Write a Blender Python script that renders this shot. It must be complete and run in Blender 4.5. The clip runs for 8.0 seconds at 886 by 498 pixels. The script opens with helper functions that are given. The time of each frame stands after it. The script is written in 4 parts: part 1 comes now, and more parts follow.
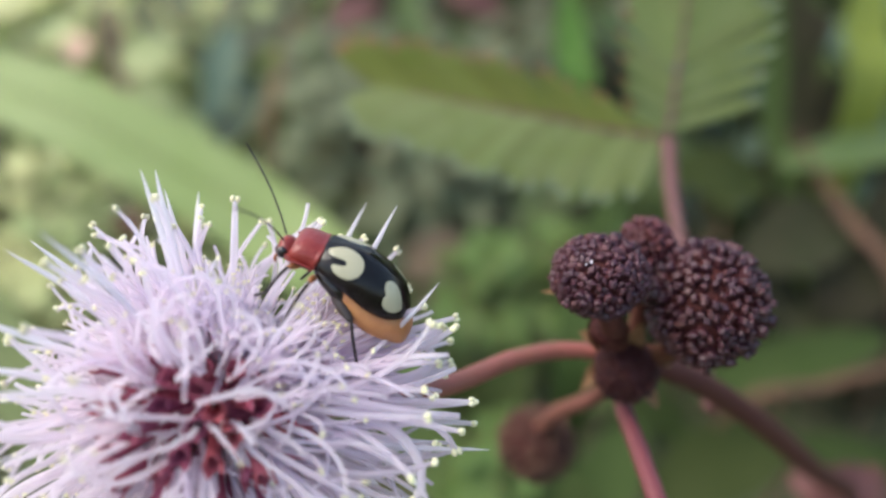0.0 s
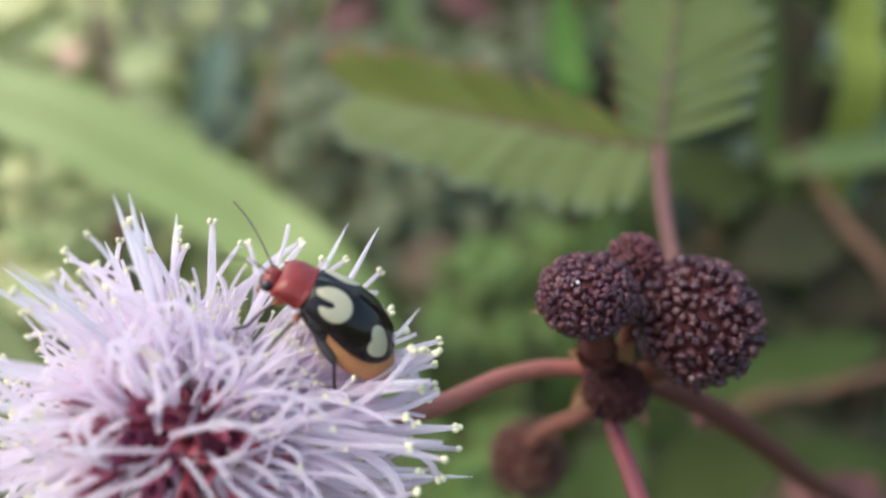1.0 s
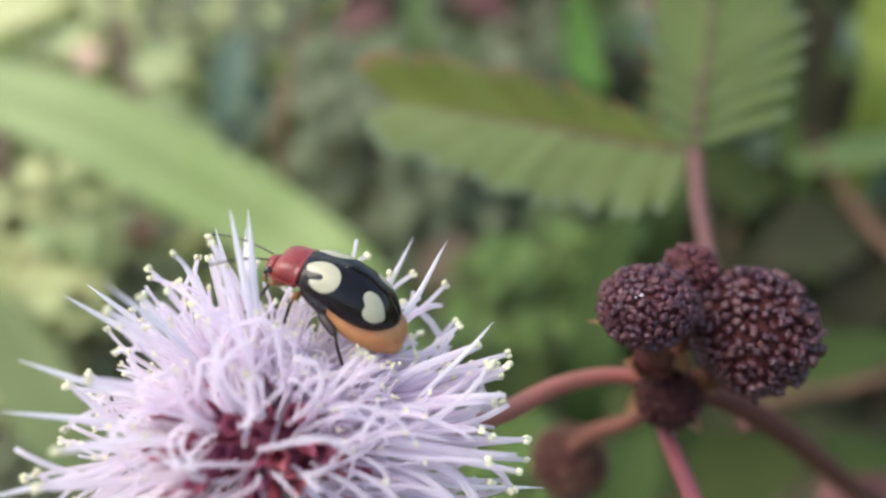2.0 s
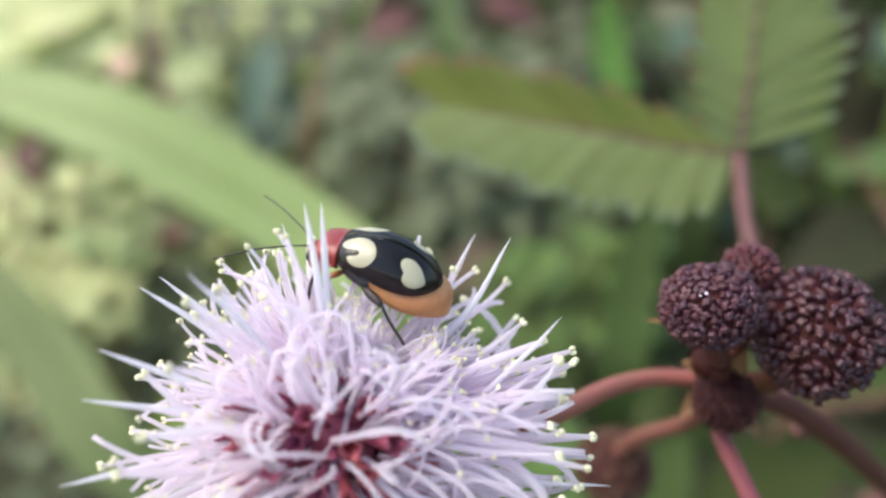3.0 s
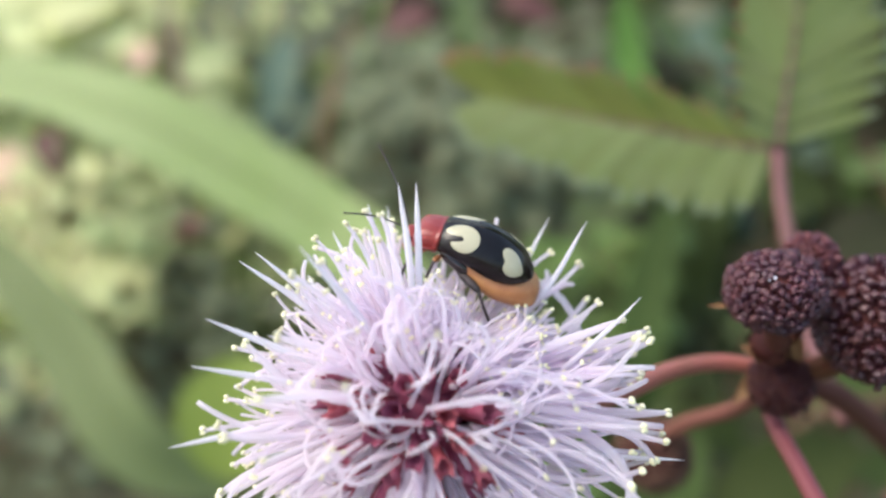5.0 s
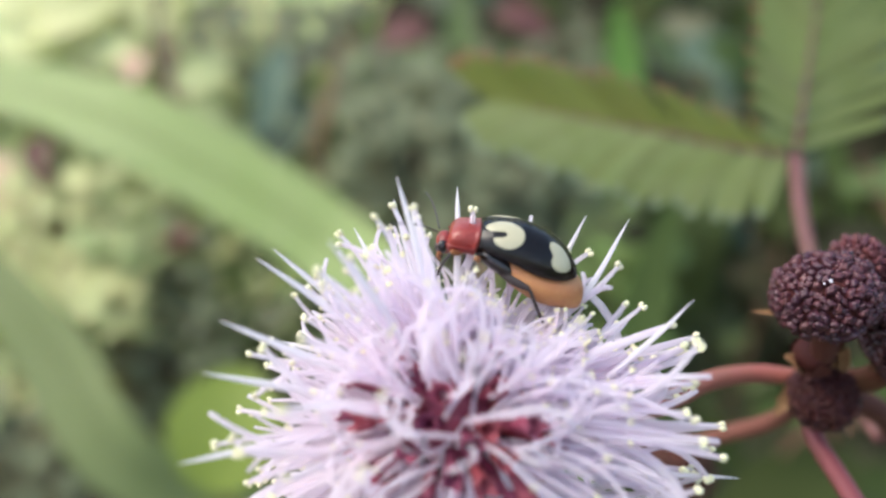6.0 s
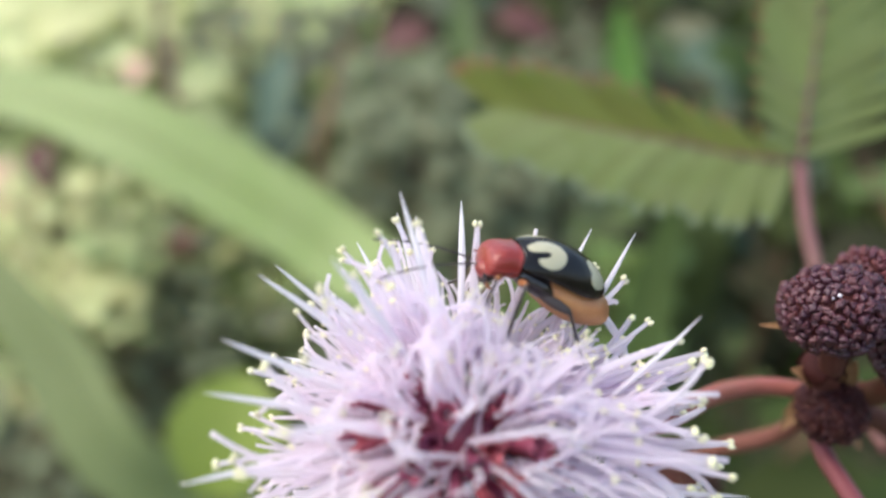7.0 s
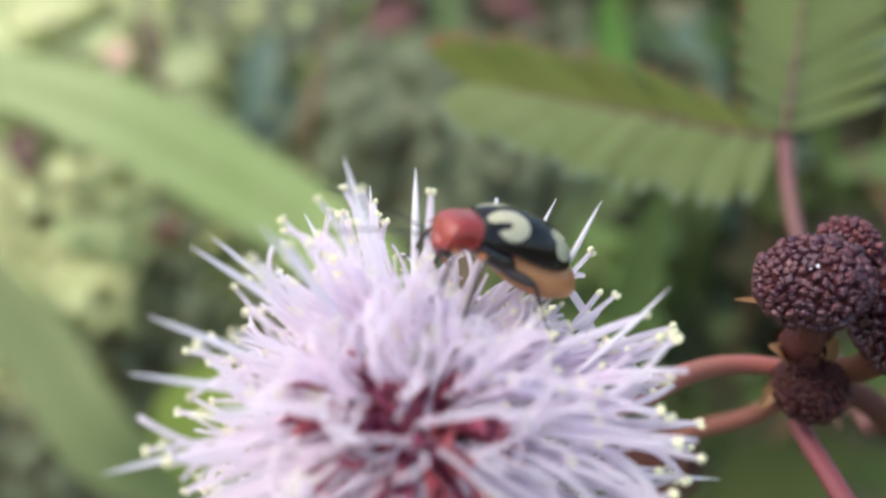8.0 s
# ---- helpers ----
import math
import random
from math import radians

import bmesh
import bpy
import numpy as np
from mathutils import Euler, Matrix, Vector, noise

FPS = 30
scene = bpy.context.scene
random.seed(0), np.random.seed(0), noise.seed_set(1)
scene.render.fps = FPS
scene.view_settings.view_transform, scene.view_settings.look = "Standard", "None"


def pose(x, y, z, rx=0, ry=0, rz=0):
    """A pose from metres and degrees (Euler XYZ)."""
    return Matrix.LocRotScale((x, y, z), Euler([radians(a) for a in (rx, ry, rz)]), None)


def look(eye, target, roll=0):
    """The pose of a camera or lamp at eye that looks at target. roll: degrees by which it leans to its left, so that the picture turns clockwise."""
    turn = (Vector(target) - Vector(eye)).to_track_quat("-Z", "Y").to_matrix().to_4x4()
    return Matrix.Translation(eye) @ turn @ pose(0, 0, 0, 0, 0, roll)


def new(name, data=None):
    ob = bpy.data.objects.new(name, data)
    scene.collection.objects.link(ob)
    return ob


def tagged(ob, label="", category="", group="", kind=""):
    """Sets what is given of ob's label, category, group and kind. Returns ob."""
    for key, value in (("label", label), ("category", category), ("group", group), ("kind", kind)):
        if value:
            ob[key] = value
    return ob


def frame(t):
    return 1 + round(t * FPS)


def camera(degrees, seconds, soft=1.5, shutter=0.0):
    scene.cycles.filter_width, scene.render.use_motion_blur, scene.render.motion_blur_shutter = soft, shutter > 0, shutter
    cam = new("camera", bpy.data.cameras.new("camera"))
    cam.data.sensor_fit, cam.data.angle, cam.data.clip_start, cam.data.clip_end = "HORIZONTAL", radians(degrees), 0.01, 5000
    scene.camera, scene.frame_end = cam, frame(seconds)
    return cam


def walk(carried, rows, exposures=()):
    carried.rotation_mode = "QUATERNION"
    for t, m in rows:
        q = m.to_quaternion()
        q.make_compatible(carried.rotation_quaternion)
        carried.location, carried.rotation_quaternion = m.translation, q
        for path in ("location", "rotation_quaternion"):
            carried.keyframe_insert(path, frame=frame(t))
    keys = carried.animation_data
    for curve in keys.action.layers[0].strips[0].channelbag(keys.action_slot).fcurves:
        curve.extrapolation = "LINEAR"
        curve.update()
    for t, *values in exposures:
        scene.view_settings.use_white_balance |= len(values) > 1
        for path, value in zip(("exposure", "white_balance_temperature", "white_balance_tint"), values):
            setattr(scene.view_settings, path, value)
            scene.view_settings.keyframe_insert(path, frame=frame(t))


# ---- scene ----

# The plant stands in its own frame: x right, y ahead, z up, in millimetres from the first eye,
# laid into the world by STAND (the eye looks down on a creeping plant from 0.22 m).
MM = 0.001
EYE, TILT = 0.22, -30.0
STAND = pose(0, 0, EYE, TILT, 0, 0)

cam = camera(65.0, 8.0, 2.5)
CAM = [
    (0.0, 0.000, 0.000, 0.000, 90.000, -0.000, 0.000),
    (0.5, 0.037, 0.645, 0.517, 89.544, 0.183, -0.134),
    (1.0, 0.507, 0.537, 0.670, 90.330, 0.335, -0.315),
    (1.2, -0.215, -0.244, 1.187, 90.836, 0.394, -0.161),
    (2.3, -1.724, 0.120, 1.407, 89.917, 0.726, 1.400),
    (2.5, -1.850, -0.153, 1.048, 90.269, 0.660, 2.066),
    (3.0, -3.258, -0.070, 0.951, 90.683, 0.224, 2.501),
    (3.5, -4.315, -1.039, 0.830, 90.880, -0.050, 3.359),
    (4.0, -3.902, -1.301, 0.891, 90.860, -0.194, 2.712),
    (4.5, -4.470, -1.381, 0.463, 90.431, -0.428, 3.170),
    (4.7, -5.115, -1.508, 0.595, 90.358, -0.545, 3.165),
    (5.8, -7.602, 0.545, -0.647, 91.302, -0.941, 2.801),
    (6.0, -7.715, 0.837, -0.278, 91.586, -0.945, 2.369),
    (6.5, -8.305, 1.316, 0.098, 91.262, -0.953, 2.717),
    (7.0, -7.829, 1.121, 0.172, 91.808, -0.885, 2.485),
    (7.5, -7.058, 1.758, -0.173, 90.782, -0.805, 1.808),
    (8.0, -6.554, 2.824, -0.311, 90.684, -0.432, 1.833),
]
walk(cam, [(t, STAND @ pose(x * MM, y * MM, z * MM, a, b, c)) for t, x, y, z, a, b, c in CAM],
     exposures=[(0.0, 0.4), (1.2, 0.42), (2.5, 0.52), (3.5, 0.56), (8.0, 0.5)])
# A phone lens at close range: shallow focus on the flower's rim and the beetle.
cam.data.dof.use_dof = True
cam.data.dof.focus_distance = 0.0262
cam.data.dof.aperture_fstop = 24.0

# ---- light: open shade under a bright hazy sky ----
world = bpy.data.worlds.new("sky")
scene.world = world
world.use_nodes = True
wn = world.node_tree.nodes
sky = wn.new("ShaderNodeTexSky")
sky.sky_type = 'NISHITA'
sky.sun_disc = False
sky.sun_elevation = radians(52)
sky.sun_rotation = radians(-98)
sky.air_density, sky.dust_density = 1.2, 3.0
wn["Background"].inputs["Strength"].default_value = 0.24
world.node_tree.links.new(sky.outputs[0], wn["Background"].inputs["Color"])
sun = new("sun", bpy.data.lights.new("sun", 'SUN'))
sun.data.energy, sun.data.angle, sun.data.color = 1.6, radians(40), (1.0, 0.95, 0.87)
sun.matrix_world = look((-0.75, -0.1, 1.2), (0, 0, 0))


# ---- materials ----
def material(name, color, rough=0.6, spec=0.5, second=None, scale=400.0, mix=0.6, bump=0.0, bump_scale=2000.0,
             through_light=0.0, through_color=None, vary=0.0, coat=0.0, metal=0.0, clear=0.0):
    """A node material: two-scale colour variation, fine relief, and light passing through thin tissue."""
    m = bpy.data.materials.new(name)
    m.use_nodes = True
    n, l = m.node_tree.nodes, m.node_tree.links
    p = n["Principled BSDF"]
    p.inputs["Roughness"].default_value = rough
    p.inputs["Specular IOR Level"].default_value = spec
    p.inputs["Metallic"].default_value = metal
    p.inputs["Coat Weight"].default_value = coat
    p.inputs["Coat Roughness"].default_value = 0.08
    where = n.new("ShaderNodeTexCoord")
    big = n.new("ShaderNodeTexNoise")
    big.inputs["Scale"].default_value = scale
    big.inputs["Detail"].default_value = 5.0
    big.inputs["Roughness"].default_value = 0.65
    l.new(where.outputs["Object"], big.inputs["Vector"])
    ramp = n.new("ShaderNodeMapRange")
    ramp.inputs[1].default_value, ramp.inputs[2].default_value = 0.35, 0.65
    ramp.inputs[4].default_value = mix
    l.new(big.outputs["Fac"], ramp.inputs[0])
    blend = n.new("ShaderNodeMix")
    blend.data_type = 'RGBA'
    blend.inputs[6].default_value = (*color, 1)
    blend.inputs[7].default_value = (*(second or [c * 0.7 for c in color]), 1)
    l.new(ramp.outputs[0], blend.inputs[0])
    out = blend.outputs[2]
    if vary:
        info = n.new("ShaderNodeObjectInfo")
        isle = n.new("ShaderNodeNewGeometry")
        add = n.new("ShaderNodeMath")
        l.new(info.outputs["Random"], add.inputs[0])
        l.new(isle.outputs["Random Per Island"], add.inputs[1])
        frac = n.new("ShaderNodeMath")
        frac.operation = 'FRACT'
        l.new(add.outputs[0], frac.inputs[0])
        rng = n.new("ShaderNodeMapRange")
        rng.inputs[3].default_value, rng.inputs[4].default_value = 1 - vary, 1 + vary
        l.new(frac.outputs[0], rng.inputs[0])
        hsv = n.new("ShaderNodeHueSaturation")
        l.new(rng.outputs[0], hsv.inputs["Value"])
        hue = n.new("ShaderNodeMapRange")
        hue.inputs[3].default_value, hue.inputs[4].default_value = 0.5 - vary * 0.07, 0.5 + vary * 0.07
        l.new(frac.outputs[0], hue.inputs[0])
        l.new(hue.outputs[0], hsv.inputs["Hue"])
        l.new(out, hsv.inputs["Color"])
        out = hsv.outputs[0]
    l.new(out, p.inputs["Base Color"])
    if bump:
        fine = n.new("ShaderNodeTexNoise")
        fine.inputs["Scale"].default_value = bump_scale
        fine.inputs["Detail"].default_value = 4.0
        l.new(where.outputs["Object"], fine.inputs["Vector"])
        b = n.new("ShaderNodeBump")
        b.inputs["Strength"].default_value = bump
        b.inputs["Distance"].default_value = 0.3 / bump_scale
        l.new(fine.outputs["Fac"], b.inputs["Height"])
        l.new(b.outputs[0], p.inputs["Normal"])
    if through_light:
        t = n.new("ShaderNodeBsdfTranslucent")
        if through_color:
            t.inputs["Color"].default_value = (*through_color, 1)
        else:
            l.new(out, t.inputs["Color"])
        mx = n.new("ShaderNodeMixShader")
        mx.inputs[0].default_value = through_light
        l.new(p.outputs[0], mx.inputs[1])
        l.new(t.outputs[0], mx.inputs[2])
        skin = mx.outputs[0]
        if clear:
            glassy = n.new("ShaderNodeBsdfTransparent")
            glassy.inputs["Color"].default_value = (1.0, 0.95, 0.985, 1)
            watery = n.new("ShaderNodeMixShader")
            watery.inputs[0].default_value = clear
            l.new(skin, watery.inputs[1])
            l.new(glassy.outputs[0], watery.inputs[2])
            skin = watery.outputs[0]
        l.new(skin, n["Material Output"].inputs["Surface"])
    return m


M_FILAMENT = material("filament_tissue", (0.955, 0.925, 0.955), 0.6, 0.2, (0.94, 0.85, 0.925), 500, 0.65, through_light=0.72, vary=0.03, clear=0.25)
M_STYLE = material("style_tissue", (0.92, 0.91, 0.92), 0.35, 0.5, (0.86, 0.82, 0.88), 400, 0.6, through_light=0.55, clear=0.15)
M_ANTHER = material("anther_pollen", (0.84, 0.81, 0.50), 0.6, 0.3, (0.88, 0.87, 0.66), 3000, 0.8, bump=0.5, bump_scale=9000, through_light=0.2, vary=0.15)
M_FLORET = material("floret_maroon", (0.33, 0.055, 0.10), 0.6, 0.3, (0.42, 0.14, 0.19), 1500, 0.7, through_light=0.25, vary=0.3)
M_BUD = material("bud_maroon", (0.056, 0.015, 0.022), 0.42, 0.5, (0.105, 0.043, 0.058), 3500, 0.75, bump=0.4, bump_scale=8000, vary=0.35)
# Darker bud copy: the cluster's shade on the lower head, painted in.
M_BUD_SHADED = material("bud_young_dark", (0.038, 0.010, 0.011), 0.55, 0.25, (0.066, 0.022, 0.022), 3500, 0.75, bump=0.4, bump_scale=8000, vary=0.3)
M_BUD_RED = material("bud_reddish", (0.075, 0.017, 0.024), 0.42, 0.5, (0.135, 0.045, 0.055), 3500, 0.75, bump=0.4, bump_scale=8000, vary=0.3)
# Bud maroon darkened to hold the shadow gaps between loose florets.
M_BUD_DARK = material("bud_deep_maroon", (0.042, 0.011, 0.014), 0.38, 0.5, (0.086, 0.034, 0.044), 3500, 0.75, bump=0.4, bump_scale=8000, vary=0.35)
M_BUD_CORE = material("bud_core_brown", (0.055, 0.012, 0.010), 0.7, 0.2)
M_STEM_PINK = material("stem_pink", (0.33, 0.105, 0.085), 0.45, 0.5, (0.24, 0.10, 0.06), 600, 0.7, bump=0.3, bump_scale=3000)
M_STEM_ROSE = material("stem_rose", (0.19, 0.052, 0.062), 0.5, 0.4, (0.15, 0.042, 0.045), 600, 0.7, bump=0.3, bump_scale=3000)
M_STEM_MAUVE = material("stem_mauve", (0.165, 0.068, 0.072), 0.5, 0.4, (0.13, 0.06, 0.05), 600, 0.7, bump=0.3, bump_scale=3000)
M_STEM_DARK = material("stem_maroon", (0.095, 0.030, 0.026), 0.65, 0.2, (0.11, 0.045, 0.030), 500, 0.7, bump=0.3, bump_scale=3000)
M_STALKDRY = material("stalk_salmon_brown", (0.18, 0.072, 0.058), 0.65, 0.2, (0.15, 0.065, 0.048), 600, 0.7, bump=0.3, bump_scale=3000)
M_STIPULE = material("stipule_tan", (0.26, 0.15, 0.07), 0.6, 0.3, (0.20, 0.09, 0.045), 900, 0.8, through_light=0.2)
M_NODE = material("node_brown", (0.09, 0.04, 0.02), 0.6, 0.3, (0.12, 0.03, 0.022), 900, 0.8)
M_LEAFLET = material("mimosa_leaflet", (0.205, 0.25, 0.082), 0.65, 0.25, (0.25, 0.29, 0.12), 300, 0.7, through_light=0.3, vary=0.08)
M_LEAFLET_OLIVE = material("mimosa_leaflet_olive", (0.135, 0.17, 0.032), 0.7, 0.2, (0.16, 0.175, 0.045), 300, 0.7, through_light=0.3, vary=0.08)
M_LEAFEDGE = material("leaflet_red_edge", (0.24, 0.11, 0.06), 0.65, 0.2, (0.2, 0.14, 0.06), 500, 0.6, through_light=0.2)
M_LEAFTIP = material("leaflet_pale_tip", (0.235, 0.28, 0.16), 0.65, 0.25, (0.27, 0.31, 0.19), 500, 0.6, through_light=0.3)
M_CALYX = material("calyx_red_brown", (0.07, 0.018, 0.016), 0.6, 0.25, (0.10, 0.034, 0.024), 900, 0.8, bump=0.3, bump_scale=4000)
M_RED = material("beetle_red", (0.195, 0.017, 0.012), 0.36, 0.4, (0.255, 0.038, 0.025), 1500, 0.8, bump=0.7, bump_scale=4500, coat=0.3)
M_BLACK = material("beetle_black", (0.010, 0.008, 0.007), 0.27, 0.4, (0.020, 0.012, 0.010), 900, 0.6, bump=0.06, bump_scale=9000, coat=0.6)
M_CREAM = material("beetle_cream", (0.44, 0.415, 0.27), 0.35, 0.5, (0.37, 0.345, 0.22), 1500, 0.7, coat=0.4)
M_TAN = material("beetle_tan", (0.50, 0.24, 0.085), 0.42, 0.5, (0.36, 0.125, 0.045), 700, 0.85, bump=0.15, bump_scale=9000)
M_LEG = material("beetle_leg", (0.04, 0.033, 0.03), 0.45, 0.4, (0.06, 0.045, 0.04), 2000, 0.6)
M_LEG_TAN = material("beetle_leg_tan", (0.36, 0.15, 0.05), 0.4, 0.5, (0.28, 0.1, 0.04), 2000, 0.6)
M_GRASS = material("grass_bright", (0.25, 0.335, 0.10), 0.5, 0.4, (0.30, 0.37, 0.14), 60, 0.7, through_light=0.35, vary=0.1)
M_GRASSVIVID = material("grass_vivid", (0.10, 0.22, 0.03), 0.5, 0.4, (0.13, 0.25, 0.05), 60, 0.7, through_light=0.35, vary=0.1)
M_GRASSMID = material("grass_mid", (0.19, 0.25, 0.08), 0.5, 0.4, (0.22, 0.27, 0.105), 60, 0.7, through_light=0.3, vary=0.1)
M_GRASSDULL = material("grass_dull", (0.072, 0.100, 0.030), 0.5, 0.3, (0.09, 0.11, 0.040), 60, 0.7, through_light=0.25, vary=0.1)
# Green darkened to carry the shade over the right-hand weeds.
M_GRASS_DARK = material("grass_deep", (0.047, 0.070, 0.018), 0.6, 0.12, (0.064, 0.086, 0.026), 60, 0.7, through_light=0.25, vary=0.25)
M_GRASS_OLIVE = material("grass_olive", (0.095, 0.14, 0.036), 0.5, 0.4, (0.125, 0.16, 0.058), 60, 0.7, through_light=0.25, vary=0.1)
# A near-black leaf colour that stands in for deep shade.
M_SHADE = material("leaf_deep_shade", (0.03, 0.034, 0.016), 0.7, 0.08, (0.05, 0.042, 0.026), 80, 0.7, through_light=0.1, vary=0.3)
M_GREENLEAF = material("leaf_fresh_green", (0.125, 0.20, 0.045), 0.5, 0.4, (0.15, 0.22, 0.06), 80, 0.7, through_light=0.3, vary=0.15)
# Pale leaf colours, lightened to paint sunlight on the left-hand weeds.
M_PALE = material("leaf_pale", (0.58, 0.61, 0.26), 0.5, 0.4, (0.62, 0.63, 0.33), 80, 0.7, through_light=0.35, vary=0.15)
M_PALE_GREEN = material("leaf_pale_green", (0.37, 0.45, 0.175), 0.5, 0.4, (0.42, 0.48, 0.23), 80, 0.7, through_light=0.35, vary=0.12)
M_GREY = material("leaf_grey_green", (0.14, 0.16, 0.085), 0.6, 0.3, (0.17, 0.17, 0.10), 80, 0.7, through_light=0.2, vary=0.2)
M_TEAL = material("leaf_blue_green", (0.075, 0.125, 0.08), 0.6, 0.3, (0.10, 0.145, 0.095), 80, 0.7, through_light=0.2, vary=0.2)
M_OLIVE = material("leaf_olive", (0.215, 0.285, 0.042), 0.5, 0.4, (0.185, 0.25, 0.04), 80, 0.7, through_light=0.3, vary=0.15)
M_GREYSOFT = material("leaf_grey_soft", (0.165, 0.19, 0.10), 0.6, 0.3, (0.185, 0.205, 0.115), 80, 0.5, through_light=0.25, vary=0.08)
M_DRYSTALK = material("stalk_orange_brown", (0.20, 0.13, 0.075), 0.7, 0.2, (0.16, 0.11, 0.06), 120, 0.6, through_light=0.15)
M_GREYGREEN = material("leaf_dull_green", (0.105, 0.135, 0.07), 0.6, 0.3, (0.12, 0.145, 0.08), 80, 0.5, through_light=0.2, vary=0.1)
M_RUST = material("leaf_rust_red", (0.16, 0.065, 0.055), 0.6, 0.3, (0.12, 0.07, 0.05), 80, 0.7, through_light=0.15, vary=0.2)
M_WITHERED = material("withered_brown", (0.085, 0.045, 0.033), 0.7, 0.2, (0.12, 0.06, 0.04), 600, 0.7, vary=0.2)
M_DRY = material("leaf_dry_brown", (0.15, 0.11, 0.075), 0.7, 0.2, (0.12, 0.09, 0.05), 80, 0.7, through_light=0.15)
M_PINKLEAF = material("leaf_pink_dry", (0.78, 0.50, 0.36), 0.6, 0.3, (0.72, 0.54, 0.40), 80, 0.7, through_light=0.3)
M_TWIG = material("twig_brown", (0.16, 0.09, 0.055), 0.8, 0.2, (0.10, 0.06, 0.04), 200, 0.8, bump=0.5, bump_scale=800)
M_SOIL = material("soil_litter", (0.075, 0.068, 0.042), 0.9, 0.2, (0.085, 0.10, 0.045), 12, 0.9, bump=0.6, bump_scale=120)


# ---- mesh helpers ----
def link(name, bm, mat, parent=None, smooth=True):
    me = bpy.data.meshes.new(name)
    bm.to_mesh(me)
    bm.free()
    if smooth:
        me.polygons.foreach_set("use_smooth", [True] * len(me.polygons))
    for one in (mat if isinstance(mat, (list, tuple)) else [mat]):
        me.materials.append(one)
    ob = new(name, me)
    ob.parent = parent
    return ob


def part(name, bm, mat, parent, label=""):
    ob = link(name, bm, mat, parent)
    return tagged(ob, label) if label else ob


def again(ob, parent, m):
    """Another object on ob's mesh, under parent at the pose m."""
    o = new(ob.data.name.split(".")[0], ob.data)
    o.parent, o.matrix_basis = parent, m
    return o


def empty(name, m, label, category, group="", kind=""):
    ob = new(name)
    ob.empty_display_size = 0.002
    ob.matrix_basis = m
    return tagged(ob, label, category, group, kind)


def spline(points, n):
    """n + 1 points along a smooth curve through the points."""
    p = [Vector(q) for q in points]
    p = [2 * p[0] - p[1]] + p + [2 * p[-1] - p[-2]]
    out = []
    for i in range(n + 1):
        s = i / n * (len(p) - 3)
        k = min(int(s), len(p) - 4)
        u = s - k
        a, b, c, d = p[k:k + 4]
        out.append(0.5 * (2 * b + (c - a) * u + (2 * a - 5 * b + 4 * c - d) * u * u + (3 * b - a - 3 * c + d) * u ** 3))
    return out


def tube(bm, points, radii, sides=8, cap=True):
    """A round tube along the points, in metres."""
    up = Vector((0.31, 0.17, 0.93))
    rings = []
    for i, q in enumerate(points):
        d = (points[min(i + 1, len(points) - 1)] - points[max(i - 1, 0)]).normalized()
        side = up.cross(d)
        if side.length < 1e-6:
            side = Vector((1, 0, 0)).cross(d)
        side.normalize()
        up = d.cross(side)
        rings.append([bm.verts.new(q + radii[i] * (math.cos(a) * side + math.sin(a) * up))
                      for a in (2 * math.pi * k / sides for k in range(sides))])
    for a, b in zip(rings, rings[1:]):
        for k in range(sides):
            bm.faces.new((a[k], a[(k + 1) % sides], b[(k + 1) % sides], b[k]))
    if cap:
        bm.faces.new(rings[0][::-1])
        bm.faces.new(rings[-1])
    return bm


def ball(bm, centre, radii, turn=None, cuts=12, rings=8):
    """An ellipsoid with its own turn."""
    m = Matrix.LocRotScale(centre, turn, radii)
    bmesh.ops.create_uvsphere(bm, u_segments=cuts, v_segments=rings, radius=1.0, matrix=m)
    return bm


def mm(*v):
    return Vector(v) * MM


def aim(direction, spin=0.0):
    """The turn that lays local z along direction."""
    return Vector(direction).to_track_quat('Z', 'Y').to_matrix().to_4x4() @ Matrix.Rotation(spin, 4, 'Z')


# ---- ground ----
def build_ground():
    bm = bmesh.new()
    rings = [0.0, 0.3, 0.6, 1.0, 1.6, 3, 8, 30, 120, 400]
    prev = [bm.verts.new((0, 0.3, 0))]
    rng = random.Random(4)
    for r in rings[1:]:
        cur = [bm.verts.new((r * math.cos(a), 0.3 + r * math.sin(a), rng.uniform(-0.01, 0.012) if r < 3 else 0))
               for a in (2 * math.pi * k / 48 for k in range(48))]
        for k in range(48):
            j = (k + 1) % 48
            bm.faces.new((prev[0], cur[k], cur[j]) if len(prev) == 1 else (prev[k], cur[k], cur[j], prev[j]))
        prev = cur
    tagged(link("ground", bm, M_SOIL), "dark soil with leaf litter under low weeds", "ground", kind="structure")


build_ground()


# ---- grass blades and weeds behind the flower ----
def strip(bm, points, widths, normal, fold=0.12):
    """A leaf blade: a strip with a sunken midrib, its face towards normal, tapering as widths do."""
    rows = []
    for i, q in enumerate(points):
        d = (points[min(i + 1, len(points) - 1)] - points[max(i - 1, 0)]).normalized()
        side = d.cross(normal).normalized()
        up = side.cross(d)
        w = widths[i] / 2
        rows.append([bm.verts.new(q + side * (w * k) + up * (fold * w * abs(k))) for k in (-1, -0.5, 0, 0.5, 1)])
    return [bm.faces.new((a[k], a[k + 1], b[k + 1], b[k])) for a, b in zip(rows, rows[1:]) for k in range(4)]


def to_ground(q, lean=0.0):
    """The place on the ground under q, moved by lean to the right."""
    w = STAND @ q
    return STAND.inverted() @ Vector((w.x + lean, w.y + 0.02, -0.004))


FACE = Vector((0.05, -1.0, 0.35))


